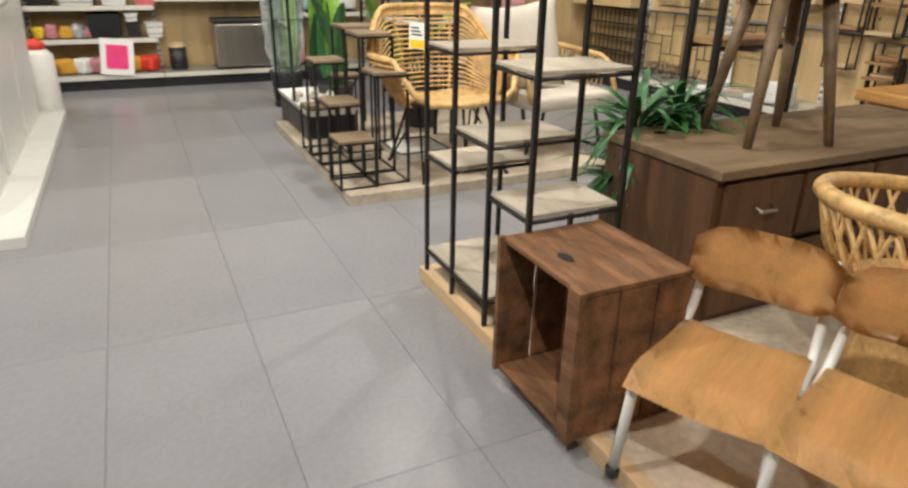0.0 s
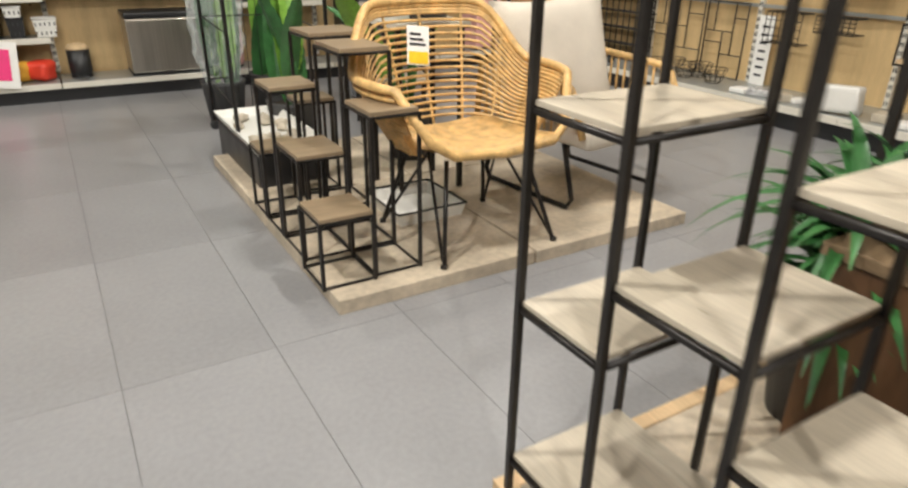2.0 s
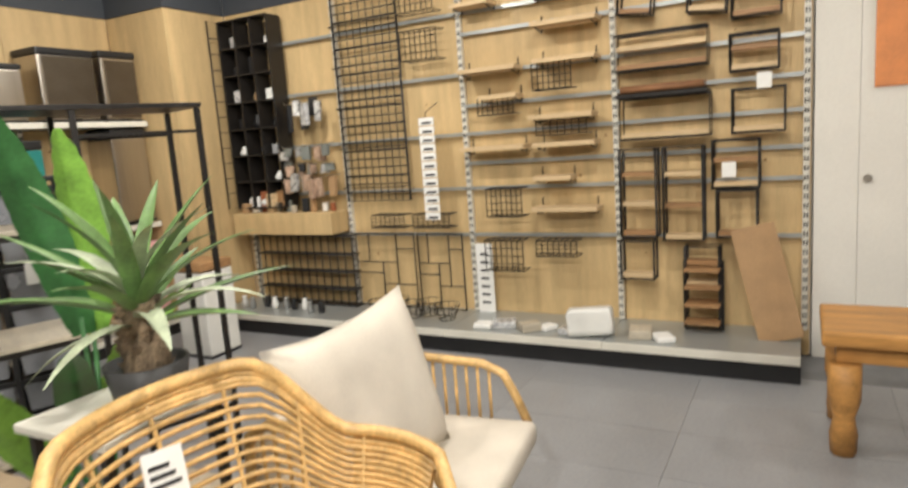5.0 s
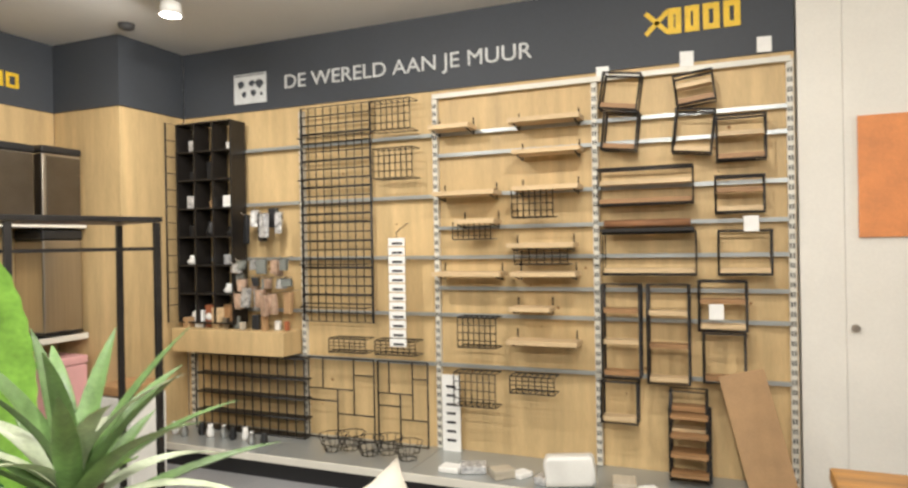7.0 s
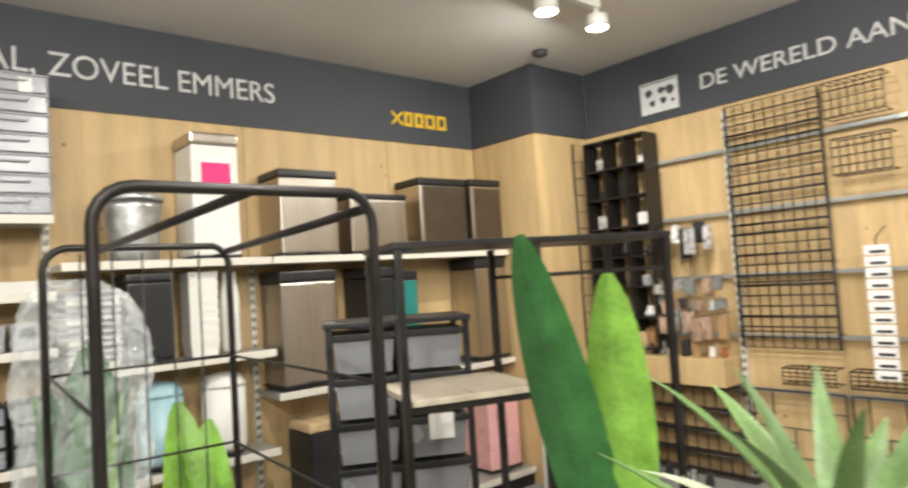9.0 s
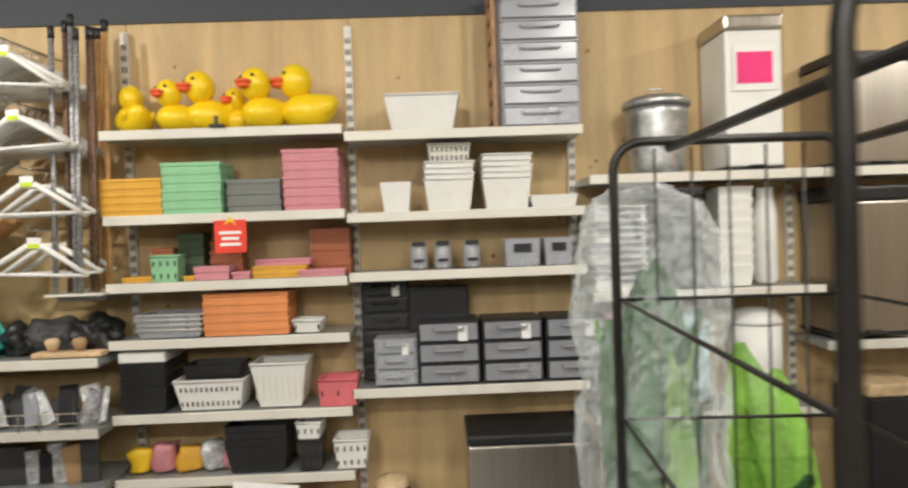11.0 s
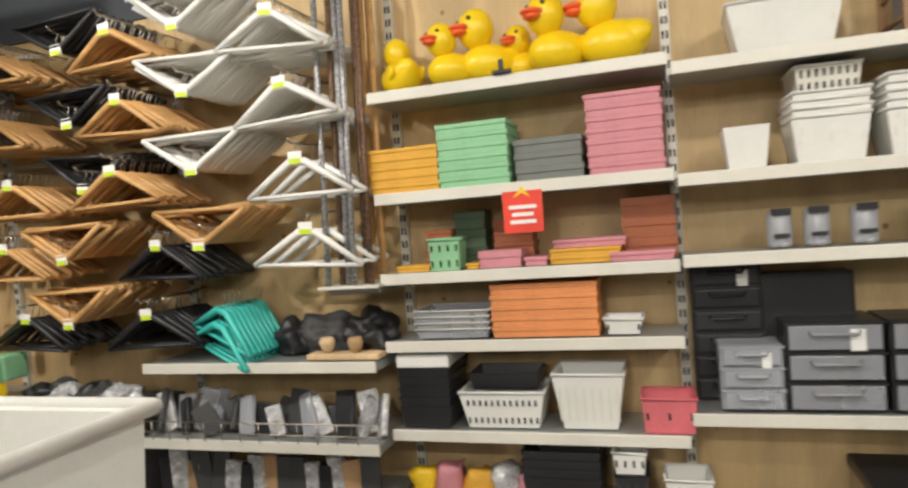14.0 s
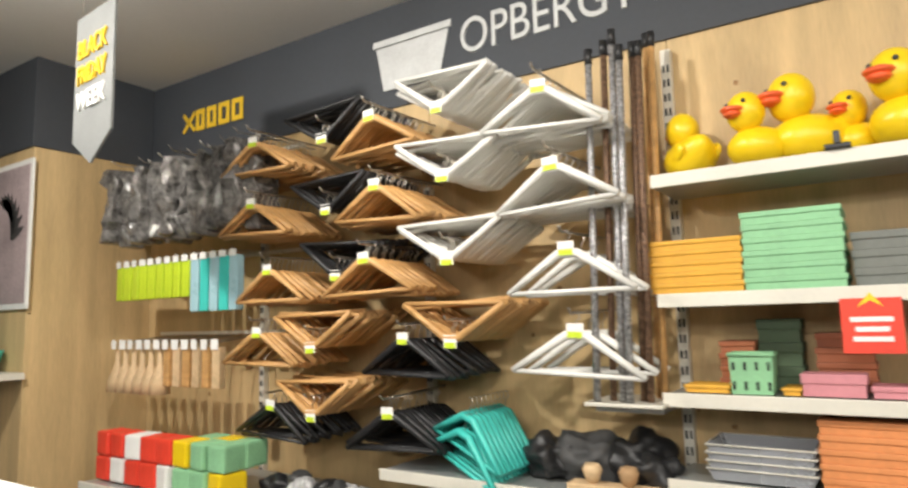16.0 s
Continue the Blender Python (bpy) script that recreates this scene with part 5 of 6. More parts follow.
for k in range(8):
    solo("plastic_tub", taper(-0.075, 0.075, -0.075, 0.075, 0, 0.09, 0.012), WPLAST, "white plastic tub in a stack on the shelf", "tub", (3.30, 9.42, ZM + 0.048 * k), 0, "stacked white tubs")
solo("plastic_jug", lathe(bmesh.new(), [(0.04, 0), (0.05, 0.02), (0.05, 0.3), (0.035, 0.38), (0.035, 0.42)], 20), WPLAST, "tall white plastic container on the shelf", "container", (3.46, 9.42, ZM), smooth=True)
for k in range(11):
    cb = thing("crate_box", "milky clear plastic crate in a stack", "crate", (2.79, 9.43, ZM + 0.03 * k), 0, "stacked clear crates")
    part("tub", taper(-0.11, 0.11, -0.13, 0.13, 0, 0.06, 0.01), WPLAST if k % 3 == 0 else CLEAR, cb)
    part("rim", tube(bmesh.new(), [(-0.112, -0.132, 0.056), (0.112, -0.132, 0.056), (0.112, 0.132, 0.056), (-0.112, 0.132, 0.056)], 0.004, 5, True), WPLAST, cb)
    part("grip_slot", box(0.0, 0.085, -0.134, -0.1315, 0.036, 0.050), SLOT, cb)
step_bin(2.93, 3.14, ZM, 1.55, 9.30, BPLAST, BPLAST, "black plastic bin with a swing lid")
step_bin(3.70, 4.04, 0.892, 1.53, 9.31, STEEL, BPLAST, "tall brushed steel bin with rounded edges")
step_bin(4.25, 4.45, 0.892, 1.53, 9.32, BPLAST, BPLAST, "dark square plastic bin")
step_bin(4.48, 4.63, 0.892, 1.50, 9.32, mat("dark_teal_plastic", (0.02, 0.20, 0.18), 0.4), BPLAST, "dark teal plastic bin")
b = step_bin(5.12, 5.40, 0.872, 1.56, 9.31, STEEL, BPLAST, "tall grey recycling bin on the shelf")
ZL = 0.617
step_bin(2.71, 2.93, ZL, 1.03, 9.30, PINKM, PINKM, "round pink enamel pedal bin", False)
step_bin(2.98, 3.20, ZL, 1.02, 9.30, BLUEM, BLUEM, "round pale blue enamel pedal bin", False)
step_bin(3.30, 3.52, ZL, 1.02, 9.30, WPLAST, WPLAST, "round white enamel pedal bin", False)
step_bin(2.70, 2.96, 0.127, 0.50, 9.24, PINKM, WPLAST, "low pink bin with a white lid", False)
step_bin(3.80, 4.04, 0.127, 0.70, 9.25, BPLAST, LWOOD, "black bin with a bamboo lid", True)
step_bin(5.10, 5.38, 0.127, 0.72, 9.25, PINKM, PINKM, "tall pink bin on the base shelf", True)
step_bin(2.12, 2.62, 0.127, 0.565, 9.22, STEEL, BPLAST, "wide brushed steel bin on the base shelf", True, 0.32)
sb = step_bin(1.72, 1.87, 0.127, 0.36, 9.25, BPLAST, LWOOD, "small black bin with a bamboo lid on the base shelf", False)
step_bin(4.95, 5.21, 0.0, 0.64, 8.38, WPLAST, DWOOD, "white square bin with dark wooden lid beside the pillar")
ts = thing("drawer_trolley", "black drawer trolley with milky clear drawers", "drawer unit", (3.72, 8.28, 0.0), -30)
for x in (-0.275, 0.0, 0.275):
    for y in (-0.15, 0.15):
        part("frame", box(x - 0.012, x + 0.012, y - 0.012, y + 0.012, 0, 1.26), BPLAST, ts)
part("top", box(-0.295, 0.295, -0.17, 0.17, 1.262, 1.285, 0.004), BPLAST, ts)
for k in range(7):
    z = 0.03 + 0.175 * k
    for c in (-0.1375, 0.1375):
        d = part("drawer", taper(c - 0.118, c + 0.118, -0.155, 0.135, z, z + 0.13, 0.012), CLEARD, ts, "milky clear drawer")
        part("drawer_rail", box(c - 0.124, c + 0.124, -0.163, 0.14, z + 0.133, z + 0.158, 0.003), BPLAST, d)
part("price_card", box(0.10, 0.20, -0.168, -0.165, 0.80, 0.90), CARD, ts)


# ---- storage goods ----
def stack(x0, x1, z, h, n, material, label, yf=9.34, depth=0.2):
    """A pile of flat lidded boxes, each a thing of its own."""
    for k in range(n):
        hh = h / n
        t = thing("storage_box", label, "box", ((x0 + x1) / 2 + random.uniform(-0.002, 0.002), yf + depth / 2, z + k * hh), random.uniform(-0.6, 0.6), label)
        w = (x1 - x0) / 2
        part("tray", box(-w + 0.004, w - 0.004, -depth / 2 + 0.004, depth / 2 - 0.004, 0, hh * 0.55), material, t)
        part("lid", box(-w, w, -depth / 2, depth / 2, hh * 0.55, hh - 0.0008, 0.003), material, t)


def pierced(x0, x1, y0, y1, z, h, material, label, inset=0.02, rows=3, cols=9, name="plastic_basket", dark=SLOT):
    t = thing(name, label, "basket", ((x0 + x1) / 2, (y0 + y1) / 2, z), random.uniform(-3, 3))
    w, d = (x1 - x0) / 2, (y1 - y0) / 2
    part("tub", taper(-w, w, -d, d, 0, h, inset), material, t)
    part("rim", tube(bmesh.new(), [(-w, -d, h), (w, -d, h), (w, d, h), (-w, d, h)], 0.006, 6, True), material, t)
    for i in range(cols):
        for j in range(rows):
            zz = h * (0.22 + 0.5 * j / max(1, rows - 1)) if rows > 1 else h * 0.5
            f = inset * (1 - zz / h)
            xx = -w * 0.8 + 1.6 * w * i / (cols - 1)
            part("hole", box(xx - 0.0035, xx + 0.0035, -d + f - 0.0018, -d + f - 0.0003, zz - 0.011, zz + 0.011), dark, t)
    return t


def X1(px):
    return 0.65 + (px - 330) / 457


def X2(px):
    return 1.65 + (px - 787) / 488


S1, S2, S3, S4, S6, S7 = 1.860, 1.510, 1.231, 0.995, 0.685, 0.415
stack(X1(320), X1(438), S2, 0.155, 5, BOXY, "mustard yellow flat cardboard box in a pile", 9.33)
stack(X1(437), X1(550), S2, 0.215, 6, BOXG, "mint green flat cardboard box in a pile", 9.33)
stack(X1(555), X1(660), S2, 0.14, 3, BOXK, "dark grey flat cardboard box in a pile", 9.36)
stack(X1(667), X1(775), S2, 0.255, 7, BOXP, "dusty pink flat cardboard box in a pile", 9.33)
stack(X1(505), X1(668), S4, 0.178, 5, BOXO, "terracotta flat cardboard box in a pile", 9.33)
for x0, x1, h, n, m, lb, yf, dp in ((393, 438, 0.14, 4, BOXB, "rust brown small cardboard box", 9.42, 0.12), (437, 490, 0.2, 3, BOXD, "dark green cardboard box", 9.47, 0.1), (505, 570, 0.16, 4, BOXB, "rust brown small cardboard box", 9.45, 0.1), (492, 560, 0.058, 1, BOXP, "pink small cardboard box", 9.33, 0.1), (600, 705, 0.05, 2, BOXY, "mustard yellow flat box", 9.34, 0.12), (706, 785, 0.2, 3, BOXB, "rust red cardboard box", 9.42, 0.14), (355, 412, 0.022, 1, BOXY, "mustard yellow flat box", 9.33, 0.12), (470, 492, 0.02, 1, BOXY, "mustard yellow flat box", 9.33, 0.12), (562, 598, 0.03, 1, BOXP, "pink flat cardboard box", 9.33, 0.12), (690, 780, 0.03, 1, BOXP, "pink flat cardboard box", 9.32, 0.09)):
    stack(X1(x0), X1(x1), S3, h, n, m, lb, yf, dp)
stack(X1(605), X1(712), S3 + 0.051, 0.028, 1, BOXP, "pink flat cardboard box", 9.35, 0.11)
pierced(X1(413), X1(463), 9.32, 9.42, S3, 0.105, BOXG, "mint green small plastic crate", 0.004, 2, 4)
sg = thing("sale_sign", "red card sign with a yellow arrow hanging from the shelf", "sign", (X1(570), 9.297, 1.478))
part("card", box(-0.065, 0.065, -0.004, 0, -0.135, 0), REDSIGN, sg)
vs = bmesh.new()
a = [vs.verts.new((x, -0.0052, z)) for x, z in ((-0.028, -0.022), (0.0, 0.014), (0.028, -0.022), (0.0, -0.006))]
vs.faces.new(a)
part("arrow", vs, YELLOW, sg)
for k, w in enumerate((0.045, 0.035, 0.042)):
    part("print_line", box(-w, w, -0.0062, -0.0045, -0.058 - 0.024 * k, -0.046 - 0.024 * k), CARD, sg)
pierced(X1(675), X1(730), 9.34, 9.46, S4, 0.05, WPLAST, "small white plastic dish", 0.012, 1, 2)
for k in range(4):
    tr = thing("clear_tray", "cloudy clear plastic tray in a stack", "tray", (X1(440), 9.43, S4 + 0.021 * k), 0, "stacked clear trays")
    part("tub", taper(-0.135, 0.135, -0.10, 0.10, 0, 0.034, 0.014), CLEAR, tr)
    part("rim", tube(bmesh.new(), [(-0.136, -0.101, 0.033), (0.136, -0.101, 0.033), (0.136, 0.101, 0.033), (-0.136, 0.101, 0.033)], 0.003, 5, True), SHWHITE, tr)
# shelf of tubs
for k in range(5):
    solo("plastic_tub", taper(-0.095, 0.095, -0.11, 0.11, 0, 0.075, 0.012), BPLAST, "black plastic tub in a stack", "tub", (X1(388), 9.43, S6 + 0.034 * k), 0, "stacked black tubs")
solo("lidded_tub", box(-0.097, 0.097, -0.112, 0.112, 0, 0.045, 0.008), WPLAST, "white plastic box on the black tubs", "box", (X1(388), 9.43, S6 + 0.212))
pierced(X1(445), X1(578), 9.32, 9.52, S6, 0.125, WPLAST, "white pierced plastic basket", 0.025, 2, 12)
solo("plastic_tub", taper(-0.12, 0.12, -0.08, 0.08, 0, 0.06, 0.01), BPLAST, "black plastic tub lying in the white basket", "tub", (X1(515), 9.43, S6 + 0.126))
pierced(X1(592), X1(698), 9.32, 9.52, S6, 0.185, WPLAST, "tall white pierced plastic basket", 0.03, 5, 8, dark=SHWHITE)
pierced(X1(720), X1(795), 9.31, 9.45, S6, 0.11, mat("rose_plastic", (0.70, 0.16, 0.18), 0.4), "rose pink plastic crate", 0.008, 1, 3)
for k in range(4):
    solo("plastic_tub", taper(-0.13, 0.13, -0.12, 0.12, 0, 0.11, 0.02), BPLAST, "black plastic tub in a stack", "tub", (X1(597), 9.44, S7 + 0.03 * k), 0, "large black tubs")
pierced(X1(675), X1(722), 9.32, 9.46, S7, 0.13, BPLAST, "black narrow plastic basket", 0.008, 2, 4, dark=POT)
pierced(X1(675), X1(722), 9.32, 9.46, S7 + 0.132, 0.07, WPLAST, "white narrow plastic basket", 0.008, 1, 4)
pierced(X1(745), X1(810), 9.32, 9.46, S7, 0.12, WPLAST, "white small plastic basket", 0.012, 2, 5)
for i in range(5):
    bm = box(-0.05, 0.05, -0.05, 0.05, 0, 0.10 + 0.02 * (i % 2), 0.03, 3)
    for v in bm.verts:
        v.co += Vector((noise.noise(v.co * 18 + Vector((i, 0, 0))), noise.noise(v.co * 18), noise.noise(v.co * 16))) * 0.02
        v.co.z = max(0, v.co.z)
    solo("soft_pack", bm, [YCARD, BOXP, BOXY, BAG, BOXP][i], "soft coloured packet on the low shelf", "packet", (0.72 + 0.10 * i, 9.42, S7), 15 * i, "soft packets", smooth=True)
for i in range(7):
    bm = box(-0.07, 0.07, -0.08, 0.08, 0, 0.13, 0.035, 3)
    for v in bm.verts:
        v.co += Vector((noise.noise(v.co * 14 + Vector((i, 2, 0))), noise.noise(v.co * 15), noise.noise(v.co * 13))) * 0.02
        v.co.z = max(0, v.co.z)
    solo("soft_pack", bm, [YCARD, BOXY, CARD, BOXP, BAG, BOXY, REDSIGN][i], "soft yellow or pink packet on the base shelf", "packet", (0.74 + 0.135 * i, 9.36, 0.127), 25 * i, "packets on the base shelf", smooth=True)
psg = thing("price_sign", "white sign with a magenta field leaning on the base shelf", "sign", (1.28, 9.13, 0.129))
psb = part("card", box(-0.13, 0.13, -0.006, 0, 0, 0.30), CARD, psg)
psg.matrix_basis = pose(1.28, 9.13, 0.129, -10, 6, 0)
part("field", box(-0.085, 0.085, -0.009, -0.0065, 0.05, 0.25), MAGENTA, psb)

DUCK = {}


def duck(x, s, rz, y=9.46, z=S1):
    """A rubber duck; it looks along -x."""
    t = thing("rubber_duck", "glossy yellow rubber duck with an orange-red beak", "toy duck", (x, y, z), rz, "row of rubber ducks")
    if not DUCK:
        bm = bmesh.new()
        bmesh.ops.create_uvsphere(bm, u_segments=24, v_segments=16, radius=1)
        for v in bm.verts:
            c = v.co
            tail = max(0.0, c.x) ** 2
            c.x, c.y, c.z = c.x * 0.104, c.y * 0.082 * (1 - 0.35 * tail), c.z * 0.068 + 0.062 + 0.04 * tail
        for v in bm.verts:
            v.co.z = max(0.0, v.co.z)
        DUCK["body"] = mesh("body", bm, YELLOW, True)
        bm = bmesh.new()
        bmesh.ops.create_uvsphere(bm, u_segments=20, v_segments=14, radius=0.058)
        bm.transform(Matrix.Translation((-0.05, 0, 0.172)) @ Matrix.Diagonal((1, 0.95, 1.1, 1)))
        DUCK["head"] = mesh("head", bm, YELLOW, True)
        bm = bmesh.new()
        for dz, q in ((0.006, 1.0), (-0.008, 0.8)):
            c = bmesh.new()
            bmesh.ops.create_uvsphere(c, u_segments=14, v_segments=8, radius=1)
            c.transform(Matrix.Translation((-0.110, 0, 0.166 + dz)) @ Matrix.Diagonal((0.034 * q, 0.034 * q, 0.012, 1)))
            m2 = bpy.data.meshes.new("t")
            c.to_mesh(m2)
            bm.from_mesh(m2)
            c.free()
        DUCK["beak"] = mesh("beak", bm, REDBEAK, True)
        for k, s2 in (("eye_l", 1), ("eye_r", -1)):
            bm = bmesh.new()
            bmesh.ops.create_uvsphere(bm, u_segments=10, v_segments=8, radius=0.007)
            bm.transform(Matrix.Translation((-0.094, 0.030 * s2, 0.196)))
            DUCK[k] = mesh("eye", bm, INK, True)
        for k, s2 in (("wing_l", 1), ("wing_r", -1)):
            bm = bmesh.new()
            bmesh.ops.create_uvsphere(bm, u_segments=14, v_segments=8, radius=1)
            bm.transform(Matrix.Translation((0.025, 0.062 * s2, 0.075)) @ Matrix.Rotation(radians(-14), 4, "Y") @ Matrix.Diagonal((0.058, 0.016, 0.032, 1)))
            DUCK[k] = mesh("wing", bm, YELLOW, True)
    for k, me in DUCK.items():
        share(k.split("_")[0], me, t, Matrix.Scale(s, 4))
    return t


for px, s, rz, y in ((372, 1.0, -52, 9.44), (462, 1.0, 60, 9.42), (520, 1.2, 48, 9.47), (574, 0.9, 62, 9.51), (630, 1.2, 58, 9.44), (716, 1.28, 20, 9.45)):
    duck(X1(px), s * 0.93, rz, y)
clip = thing("shelf_clip", "small black clip on the shelf rail", "clip", (X1(553), 9.297, S1))
part("body", box(-0.03, 0.03, -0.012, 0.02, 0.0, 0.012, 0.003), BPLAST, clip)
part("lever", box(-0.008, 0.008, -0.012, -0.004, 0.012, 0.045, 0.002), BPLAST, clip)

# second bay
T1, T2, T3, T5 = 1.827, 1.489, 1.242, 0.755
pierced(X2(872), X2(1025), 9.33, 9.54, T1, 0.15, WPLAST, "white plastic basket with handles", 0.03, 1, 2, dark=SHWHITE)


def drawers(x0, x1, z, h, n, front, frame, label, yf=9.34, depth=0.22):
    t = thing("drawer_unit", label, "drawer unit", ((x0 + x1) / 2, yf + depth / 2, z))
    w, d, hh = (x1 - x0) / 2, depth / 2, h / n
    part("case", box(-w, w, -d + 0.012, d, 0, h, 0.006), frame, t)
    for k in range(n):
        dr = part("drawer", box(-w + 0.010, w - 0.010, -d - 0.004, -d + 0.011, k * hh + 0.008, (k + 1) * hh - 0.008, 0.004), front, t, "cloudy clear drawer")
        part("handle", tube(bmesh.new(), [(-w * 0.5, -d - 0.004, (k + 0.72) * hh), (-w * 0.45, -d - 0.016, (k + 0.62) * hh), (w * 0.45, -d - 0.016, (k + 0.62) * hh), (w * 0.5, -d - 0.004, (k + 0.72) * hh)], 0.005, 6), front, dr)
        part("rim", box(-w, w, -d - 0.007, -d + 0.010, (k + 1) * hh - 0.007, (k + 1) * hh - 0.001), frame, t)
    part("label", box(w * 0.3, w * 0.6, -d - 0.0065, -d - 0.0045, h - 0.05 * hh / 0.07 - 0.02, h - 0.02), CARD, t)
    return t


tower = drawers(X2(1112), X2(1275), T1, 0.63, 7, CLEAR, mat("grey_frame_plastic", (0.33, 0.33, 0.36), 0.4), "tall grey and clear plastic drawer tower")
for y in (-0.105, 0.105):
    part("side_post", box(-0.205, -0.185, y - 0.008, y + 0.008, 0, 0.62), DWOOD, tower, "dark brown side post")
for k in range(7):
    part("side_bar", tube(bmesh.new(), [(-0.195, -0.10, 0.05 + 0.088 * k), (-0.195, 0.10, 0.05 + 0.088 * k)], 0.008, 4), DWOOD, tower, "dark brown side bar")
solo("plastic_pot", taper(-0.065, 0.065, -0.065, 0.065, 0, 0.125, 0.014), WPLAST, "small white plastic pot on the shelf", "pot", (X2(888), 9.40, T2))
for cx, n in ((998, 4), (1118, 5)):
    for k in range(n):
        pierced(X2(cx - 50), X2(cx + 50), 9.33, 9.53, T2 + 0.024 * k, 0.13, WPLAST, "white plastic basket in a stack", 0.016, 1, 3, dark=SHWHITE)
pierced(X2(955), X2(1042), 9.36, 9.53, T2 + 0.205, 0.075, SHWHITE, "pale pierced basket on the stack", 0.01, 2, 8)
solo("plastic_tray", taper(-0.10, 0.10, -0.1, 0.1, 0, 0.05, 0.01), WPLAST, "flat white plastic tray on the shelf", "tray", (X2(1212), 9.42, T2))
for cx in (930, 980, 1042):
    j = thing("storage_jar", "small clear jar with a black clip", "jar", (X2(cx), 9.42, T3))
    part("jar", lathe(bmesh.new(), [(0.034, 0), (0.036, 0.01), (0.036, 0.10), (0.03, 0.11)], 20), CLEAR, j)
    part("clip", box(-0.028, 0.028, -0.045, -0.036, 0.098, 0.118), BPLAST, j)
    part("clip", box(-0.022, 0.022, -0.045, -0.037, 0.03, 0.042), BPLAST, j)
for cx, w in ((1145, 0.075), (1220, 0.06)):
    j = thing("clear_box", "clear plastic box with a dark label", "box", (X2(cx), 9.41, T3))
    part("box", taper(-w, w, -0.07, 0.07, 0, 0.115, 0.006), CLEAR, j)
    part("label", box(-w * 0.5, w * 0.5, -0.074, -0.0715, 0.06, 0.095), BPLAST, j)
drawers(X2(832), X2(920), T5, 0.20, 3, CLEAR, CLEAR, "small cloudy clear drawer unit", 9.33)
for a, b in ((922, 1050), (1055, 1180), (1187, 1312)):
    drawers(X2(a), X2(b), T5, 0.265, 3, CLEARD, BPLAST, "black drawer unit with three smoky clear drawers", 9.33)
drawers(X2(800), X2(905), T5 + 0.0, 0.44, 6, BPLAST, BPLAST, "tall black drawer unit behind the small one", 9.46, 0.12)
bb = solo("storage_bin", box(-0.14, 0.14, -0.05, 0.05, 0, 0.40, 0.01), BPLAST, "black plastic storage bin behind the drawers", "bin", (X2(965), 9.53, T5 + 0.0))


# ---- hangers on prongs ----
def hanger_mesh(style, flip):
    bm = bmesh.new()
    s = -1 if flip else 1
    w, h = 0.20, 0.115
    r = 0.0098
    tube(bm, [(-w, 0, -h * s), (-w * 0.55, 0, -0.055 * s), (-0.03, 0, -0.004 * s), (0.03, 0, -0.004 * s), (w * 0.55, 0, -0.055 * s), (w, 0, -h * s)], [r, r * 1.2, r * 1.5, r * 1.5, r * 1.2, r], 6)
    tube(bm, [(-w * 0.97, 0, -h * s), (w * 0.97, 0, -h * s)], r * 0.75, 6)
    return bm


HM = {}
for nm, m in (("wood", HANGW), ("white", WPLAST), ("black", BPLAST)):
    for fl in (False, True):
        HM[nm, fl] = mesh("body", hanger_mesh(nm, fl), m)
hb = tube(bmesh.new(), [(0, 0, 0.0), (0, 0, 0.035), (0.012, 0, 0.048), (0.004, 0, 0.066), (-0.012, 0, 0.062)], 0.0022, 5)
HOOK = mesh("hook", hb, STEEL)
hb = box(-0.026, 0.026, -0.0125, -0.0105, -0.030, 0.012)
LABEL = mesh("label", hb, CARD)
hb = box(-0.022, 0.022, -0.0145, -0.013, -0.030, -0.012)
LABEL2 = mesh("label_field", hb, LIME)
TXT = {"wood": "wooden clothes hanger on a wall prong", "white": "white plastic clothes hanger on a wall prong", "black": "black plastic clothes hanger on a wall prong"}
prongs = thing("hanger_prongs", "chrome wall prongs carrying the clothes hangers", "prong rack")
rh = random.Random(77)


def hanger_row(x, z, style, flip=False, n=14, y0=9.18):
    part("prong", tube(bmesh.new(), [(x, YB - 0.001, z + 0.075), (x, y0 - 0.03, z + 0.06), (x, y0 - 0.045, z + 0.075)], 0.004, 6), STEEL, prongs)
    for k in range(n):
        t = thing("clothes_hanger", TXT[style], "hanger", (x + rh.uniform(-0.006, 0.006), y0 + 0.34 / n * k, z), rh.uniform(-4, 4), style + " hangers")
        t.matrix_basis = t.matrix_basis @ Matrix.Rotation(radians(rh.uniform(-4, 4)), 4, "Y")
        share("body", HM[style, flip], t)
        share("hook", HOOK, t)
        if k == 0:
            lb = share("label", LABEL, t, Matrix.Translation((0, 0, 0.02 if not flip else 0.0)))
            share("label_field", LABEL2, lb)


